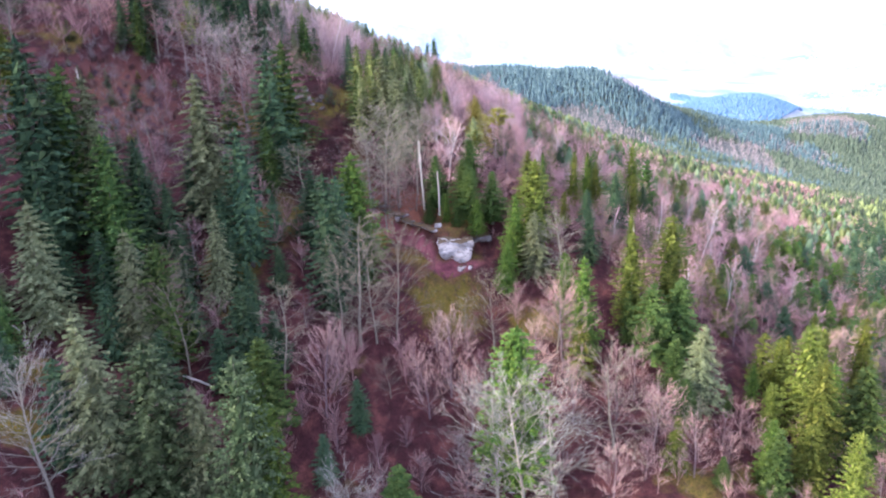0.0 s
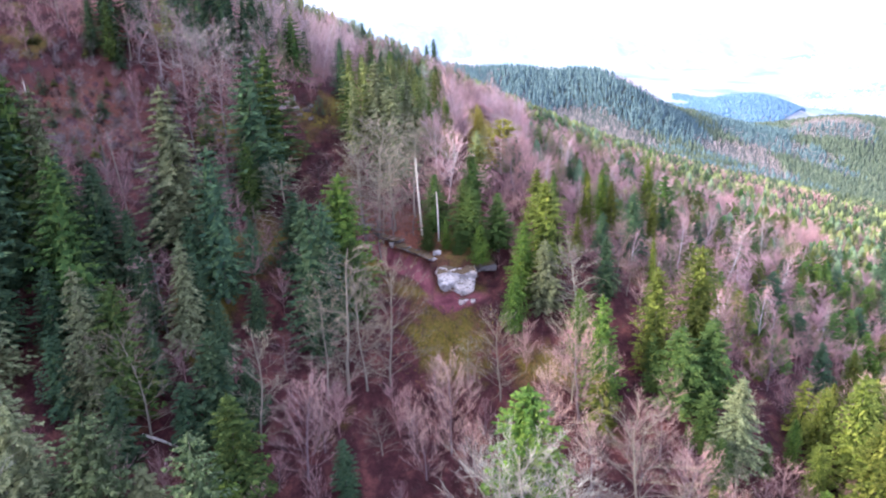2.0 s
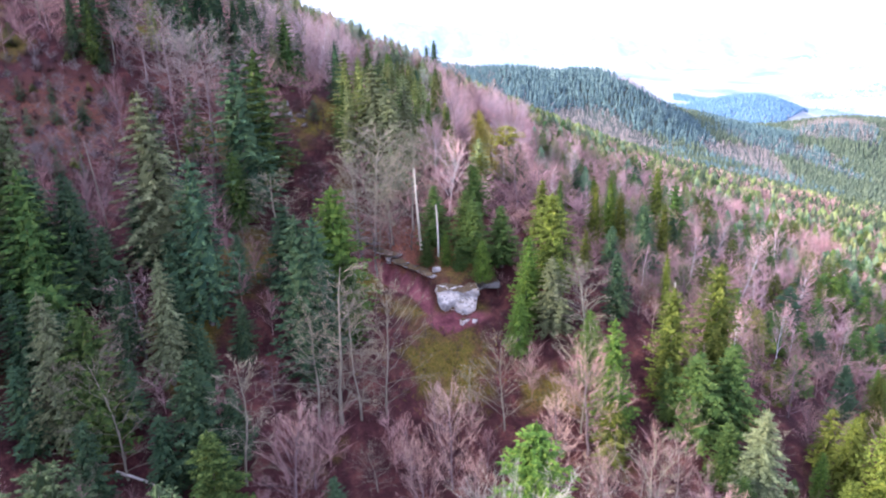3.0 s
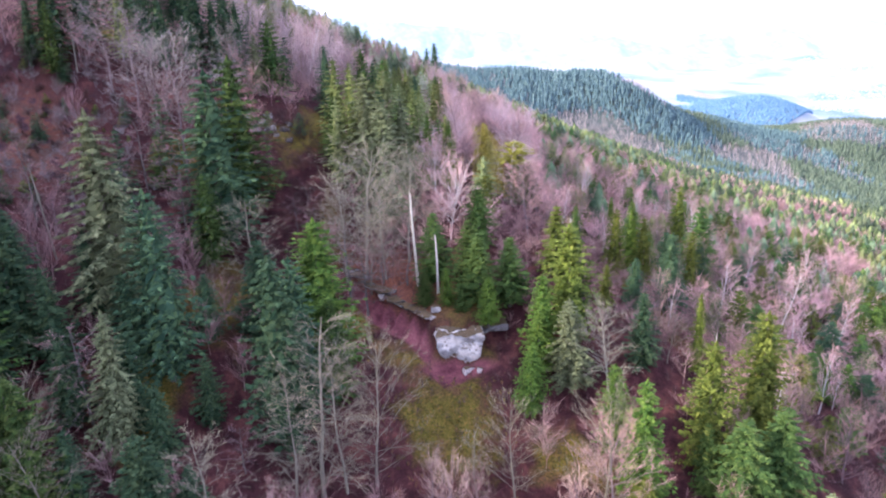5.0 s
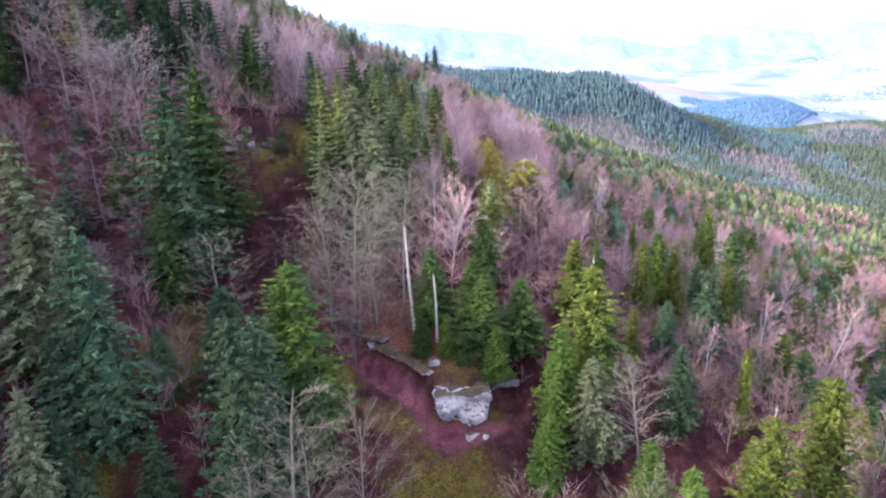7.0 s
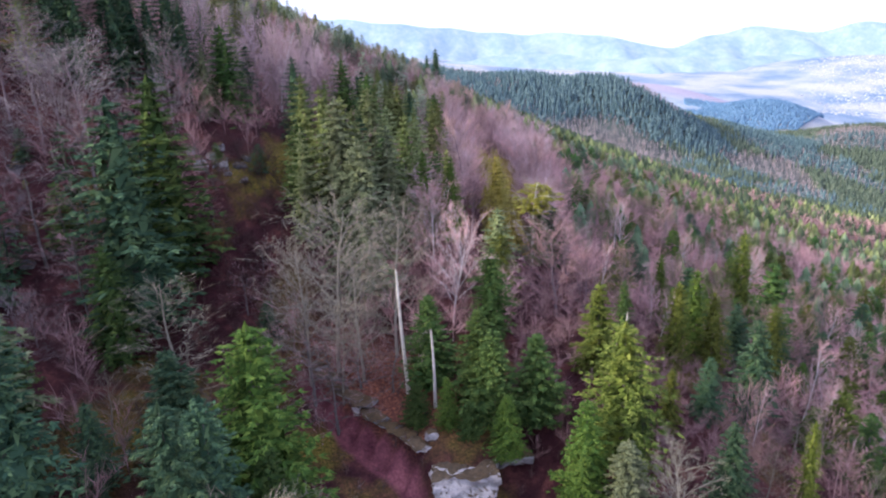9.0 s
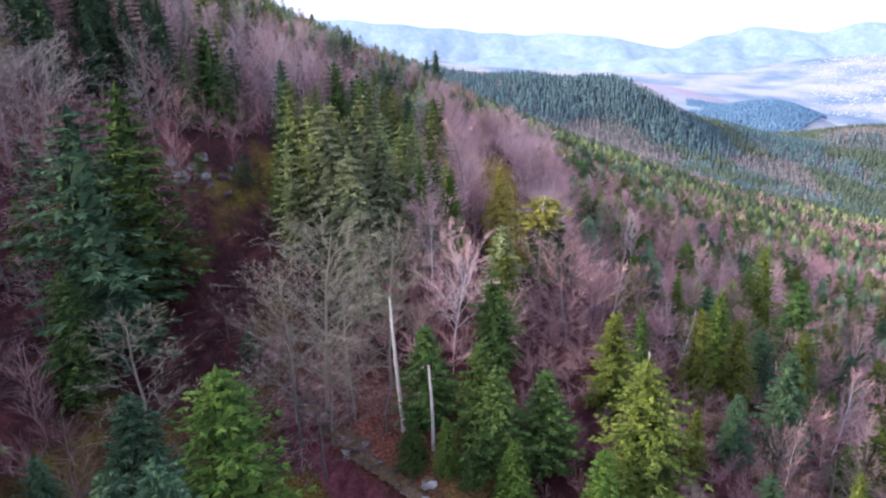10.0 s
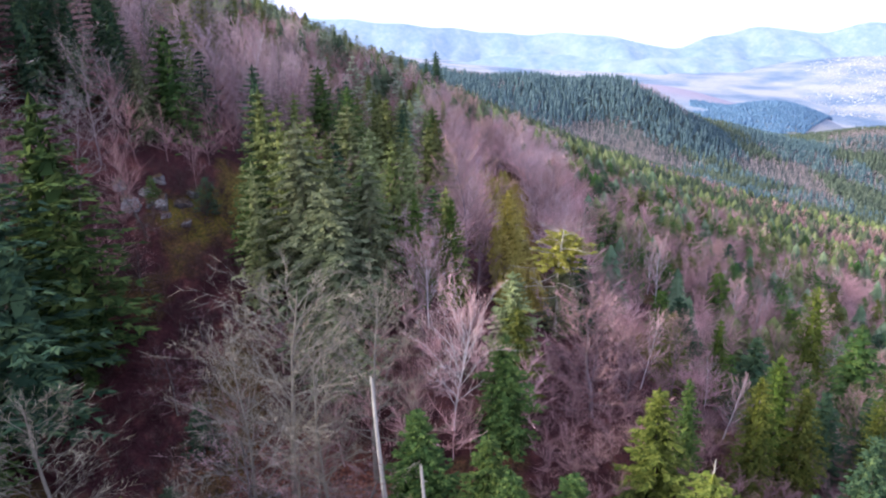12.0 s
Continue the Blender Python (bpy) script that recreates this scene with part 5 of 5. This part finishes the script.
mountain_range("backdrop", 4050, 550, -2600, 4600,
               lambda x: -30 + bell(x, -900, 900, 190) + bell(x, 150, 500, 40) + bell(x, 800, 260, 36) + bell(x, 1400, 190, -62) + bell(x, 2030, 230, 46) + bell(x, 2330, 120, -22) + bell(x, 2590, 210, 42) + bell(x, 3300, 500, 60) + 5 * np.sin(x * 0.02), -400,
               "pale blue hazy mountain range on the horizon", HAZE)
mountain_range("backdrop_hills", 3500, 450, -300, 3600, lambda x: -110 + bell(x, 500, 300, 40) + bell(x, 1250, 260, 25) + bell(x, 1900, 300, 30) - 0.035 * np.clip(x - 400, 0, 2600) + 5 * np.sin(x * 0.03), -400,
               "lower hills painted haze-blue before the mountain range", HAZE)
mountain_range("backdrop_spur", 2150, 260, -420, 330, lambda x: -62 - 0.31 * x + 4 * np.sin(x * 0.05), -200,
               "forested spur painted haze-blue behind the near ridge", HAZE_DARK)


def town():
    """The pale houses of the town on the valley floor."""
    r = np.random.RandomState(4)
    V, F = [], []
    for _ in range(2600):
        y = r.uniform(2450, 3950)
        x = y * (0.5 + 0.27 * r.rand() ** 0.8) + 60 * math.sin(y * 0.01)
        z = gz(x, y) - 2
        a, b, h = r.uniform(1.8, 4), r.uniform(1.8, 3.5), r.uniform(2.5, 4)
        k = len(V)
        V.extend([(x + sx * a, y + sy * b, z + sz * h) for sz in (0, 1) for sx, sy in ((-1, -1), (1, -1), (1, 1), (-1, 1))])
        V.extend([(x - a, y, z + h * 1.5), (x + a, y, z + h * 1.5)])
        F.extend([(k, k + 1, k + 5, k + 4), (k + 1, k + 2, k + 6, k + 5), (k + 2, k + 3, k + 7, k + 6), (k + 3, k, k + 4, k + 7), (k + 4, k + 5, k + 9, k + 8), (k + 7, k + 6, k + 9, k + 8)])
    m, n, l, b = material("pale_houses", 0.9, 0.1)
    isl = n.new("ShaderNodeNewGeometry").outputs["Random Per Island"]
    l.new(ramp(n, l, isl, [(0.0, (0.28, 0.3, 0.34)), (0.6, (0.4, 0.41, 0.43)), (1.0, (0.58, 0.57, 0.56))]), b.inputs["Base Color"])
    return tagged(new("town", mesh("town", V, F, m)), "pale houses of a town in the far valley", "town", kind="stuff")


town()


# ---------------------------------------------------------------- the rock outcrop and its ledges
def rock_material(name, c1, c2, c3):
    m, n, l, b = material(name, 0.92, 0.2)
    geo = n.new("ShaderNodeNewGeometry")
    pos = geo.outputs["Position"]
    mp = n.new("ShaderNodeMapping")
    mp.inputs["Scale"].default_value = (1, 1, 1.8)
    l.new(pos, mp.inputs["Vector"])
    big, fine = noise_tex(n, l, 0.24, 5, 0.6, mp.outputs[0]), noise_tex(n, l, 2.2, 5, 0.7, mp.outputs[0])
    stone = ramp(n, l, big, [(0.36, c1), (0.46, c2), (0.55, c3)])
    stain = ramp(n, l, fine, [(0.3, (0.6, 0.59, 0.61)), (0.5, (1, 1, 1))])
    col = mix(n, l, 0.9, stone, stain, "MULTIPLY")
    # moss and litter lie on what faces up
    sep = n.new("ShaderNodeSeparateXYZ")
    l.new(geo.outputs["Normal"], sep.inputs[0])
    moss = ramp(n, l, fine, [(0.3, (0.05, 0.035, 0.015)), (0.7, (0.15, 0.09, 0.04))])
    col = mix(n, l, ramp(n, l, sep.outputs["Z"], [(0.4, (0, 0, 0)), (0.65, (0.95, 0.95, 0.95))]), col, moss)
    l.new(col, b.inputs["Base Color"])
    bump(n, l, b, fine, 0.9, 0.3)
    return m


ROCK = rock_material("weathered_limestone", (0.2, 0.18, 0.18), (0.42, 0.385, 0.37), (0.72, 0.64, 0.58))
ROCK_DARK = rock_material("mossy_grey_stone", (0.05, 0.045, 0.045), (0.13, 0.12, 0.12), (0.34, 0.32, 0.31))


def rock(name, x, y, z, sx, sy, sz, seed, label, turn=0.0, rough=0.22, overhang=0.0, square=0.75, taper=0.0, cuts=11, layers=0.12, stone=None):
    """A weathered block: a subdivided cube pushed about by coarse and fine noise, with flat breaks."""
    bm = bmesh.new()
    bmesh.ops.create_cube(bm, size=2)
    bmesh.ops.subdivide_edges(bm, edges=bm.edges, cuts=cuts, use_grid_fill=True)
    o = Vector((seed * 7.3, seed * 3.1, seed * 5.7))
    for v in bm.verts:
        c = v.co.copy()
        c = c.lerp(c.normalized() * 1.2, 1 - square)
        q = Vector((c.x * sx * (1 - taper * (1 - c.z) * 0.5), c.y * sy, c.z * sz))
        nse = noise.noise_vector(q * 0.32 + o) * 1.5 + noise.noise_vector(q * 0.9 + o) * 0.6 + noise.noise_vector(q * 2.1 + o) * 0.3
        lay = layers * math.floor(3 * noise.noise(Vector((0.15 * q.x, 0.15 * q.y, q.z * 0.8)) + o))
        q += nse * rough * min(sx, sy, sz) + Vector((c.x, c.y, 0)) * lay
        dist, _ = noise.voronoi(q * 0.55 + o)
        crack = dist[1] - dist[0]
        q -= Vector((c.x, c.y, 0.3 * c.z)) * (max(0.0, 0.16 - crack) * 1.6 * min(1.0, sx * 0.4))
        q.y -= overhang * (c.z + 1) * 0.5
        v.co = q
    me = bpy.data.meshes.new(name)
    bm.to_mesh(me)
    bm.free()
    me.materials.append(stone or ROCK)
    ob = new(name, me)
    ob.matrix_basis = pose(x, y, z, 0, 0, turn)
    return tagged(ob, label, "rock", "rocks")


rock("rock_outcrop", 2.5, 140.6, 13.9, 3.8, 2.7, 4.3, 1, "large pale grey weathered rock face jutting from the slope", 6, 0.16, 0.5, 0.82, 0.28, 27, 0.05)
rock("rock_outcrop", 7.6, 143.2, gz(7.9, 143.5) - 1.5, 2.4, 2.0, 0.8, 2, "dark overhanging rock roof above a shallow cave", 16, 0.3, 0.6, stone=ROCK_DARK)
rock("boulder", 3.8, 136.6, gz(3.8, 136.6) + 0.1, 0.8, 0.6, 0.5, 3, "pale boulder at the foot of the rock face", 30, 0.3)
rock("boulder", 5.4, 136.0, gz(5.4, 136.0) + 0.1, 0.5, 0.5, 0.4, 9, "pale boulder at the foot of the rock face", 70, 0.3)
rock("boulder", -9.6, 147.6, gz(-9.6, 147.6) + 0.1, 0.7, 0.5, 0.7, 11, "pale block fallen from the ledge", 70, 0.3)
rock("boulder", -0.9, 141.9, gz(-0.9, 142.6) + 0.2, 0.8, 0.6, 0.6, 12, "pale block on the edge of the ledge", 20, 0.3)
for i in range(9):
    x, y = -15.6 + 1.62 * i, 154.4 - 1.62 * i
    rock("rock_ledge", x + 0.5, y + 0.6, gz(x + 1.6, y + 1.8) - 0.7 + 0.2 * math.sin(i * 1.9), 1.7 + 0.4 * math.sin(i * 2.7), 1.0, 0.4 + 0.1 * math.sin(i * 1.3), 4 + i, "grey rock ledge with a dark overhang under it", -46 + 14 * math.sin(i * 2.1), 0.7, 0.9, 0.7, stone=ROCK if i in (3, 8) else ROCK_DARK)
for i, (x, y, w) in enumerate(((-33.5, 183, 1.3), (-31, 184.5, 1.0), (-36, 181.5, 1.1), (-29.5, 181, 0.7), (-34.5, 186.5, 0.9), (-32.2, 181.4, 0.7), (-35, 184, 0.8), (-30.2, 186.5, 0.9), (-38, 183.5, 0.9), (-52, 160, 1.1), (-55.5, 163, 0.9), (-58, 171, 1.2), (-54, 158, 0.7), (-50, 162.5, 0.8))):
    rock("boulder", x, y, gz(x, y) + 0.1, w, w * 0.8, w * 0.75, 20 + i, "grey weathered boulder on the steep wooded slope", 40 * i, 0.5, 0.0, 0.6, 0.0, 9, stone=ROCK_DARK)


# ---------------------------------------------------------------- broken trunks and fallen wood
def snag(x, y, top, r, tilt=0.0, turn=0.0, base=None, label="bleached broken dead trunk without branches", wood_m=None):
    """A dead standing trunk, snapped off in splinters at its top."""
    z = gz(x, y) if base is None else base
    h = top - z
    bm = bmesh.new()
    rings, sides = [], 9
    for k in range(9):
        f = k / 8
        rr = r * (1.25 - 0.6 * f) * (1.25 if k == 0 else 1)
        off = Vector((0.12 * math.sin(3 * f + x), 0.12 * math.cos(2.3 * f + y), 0))
        rings.append([bm.verts.new(off + Vector((rr * math.cos(a), rr * math.sin(a), h * f + (0.35 * math.sin(5 * a + x) * (k == 8)) - 0.4 * (k == 0))))
                      for a in (2 * math.pi * i / sides for i in range(sides))])
    for lo, hi in zip(rings, rings[1:]):
        for i in range(sides):
            bm.faces.new((lo[i], lo[(i + 1) % sides], hi[(i + 1) % sides], hi[i]))
    bm.faces.new(rings[-1])
    for k in range(7):
        f, a = 0.25 + 0.1 * k, 2.1 * k + x
        o = Vector((math.cos(a), math.sin(a), 0.15))
        p = Vector((0, 0, h * f))
        vs = [bm.verts.new(p + Vector((0, 0, 0.05))), bm.verts.new(p - Vector((0, 0, 0.05))), bm.verts.new(p + o.cross(Vector((0, 0, 0.06)))), bm.verts.new(p + o * (0.5 + 0.3 * math.sin(k * 2.2)))]
        bm.faces.new((vs[0], vs[1], vs[3]))
        bm.faces.new((vs[1], vs[2], vs[3]))
        bm.faces.new((vs[2], vs[0], vs[3]))
    me = bpy.data.meshes.new("dead_trunk")
    bm.to_mesh(me)
    bm.free()
    me.materials.append(wood_m or BARK_DEAD)
    ob = new("dead_trunk", me)
    ob.matrix_basis = pose(x, y, z, 0, tilt, turn)
    return tagged(ob, label, "dead tree", "dead trunks")


snag(-3.7, 149, 37.3, 0.2, -2.0)
snag(-0.4, 146.2, 31.3, 0.17, -1.5)


def fallen_log(x, y, length, r, turn, pitch, label):
    V, F = [], []
    tube(V, F, [Vector((length * (f - 0.5), 0.15 * math.sin(5 * f), 0)) for f in (0, 0.25, 0.5, 0.75, 1)], [r, r * 0.92, r * 0.8, r * 0.65, r * 0.45], 7)
    for k in range(5):
        p = Vector((length * (0.1 + 0.09 * k), 0, 0))
        twig(V, F, p, p + Vector((0.5, 0.9 * (-1) ** k, 0.5)), r * 0.3)
    ob = new("fallen_log", mesh("fallen_log", [tuple(v) for v in V], F, BARK_DEAD, True))
    ob.matrix_basis = pose(x, y, gz(x, y) + r * 0.9, 0, pitch, turn)
    return tagged(ob, label, "log", "fallen logs")


fallen_log(-40.5, 104.0, 7.5, 0.22, 5, 28, "bleached fallen trunk lying across the litter")
fallen_log(66.5, 129.0, 6.0, 0.2, 25, 14, "pale fallen birch trunk on the slope")
fallen_log(68.0, 126.5, 5.0, 0.16, 40, 10, "pale fallen birch trunk on the slope")
snag(-57.2, 141, 45.6, 0.12, -6.0, base=30.5, label="grey broken dead trunk leaning on the slope", wood_m=BARK_GREY)
snag(-68.6, 180, 67.2, 0.11, 1.0, label="grey broken dead trunk on the slope", wood_m=BARK_GREY)
snag(-38.2, 150, 31.8, 0.2, 2.0)
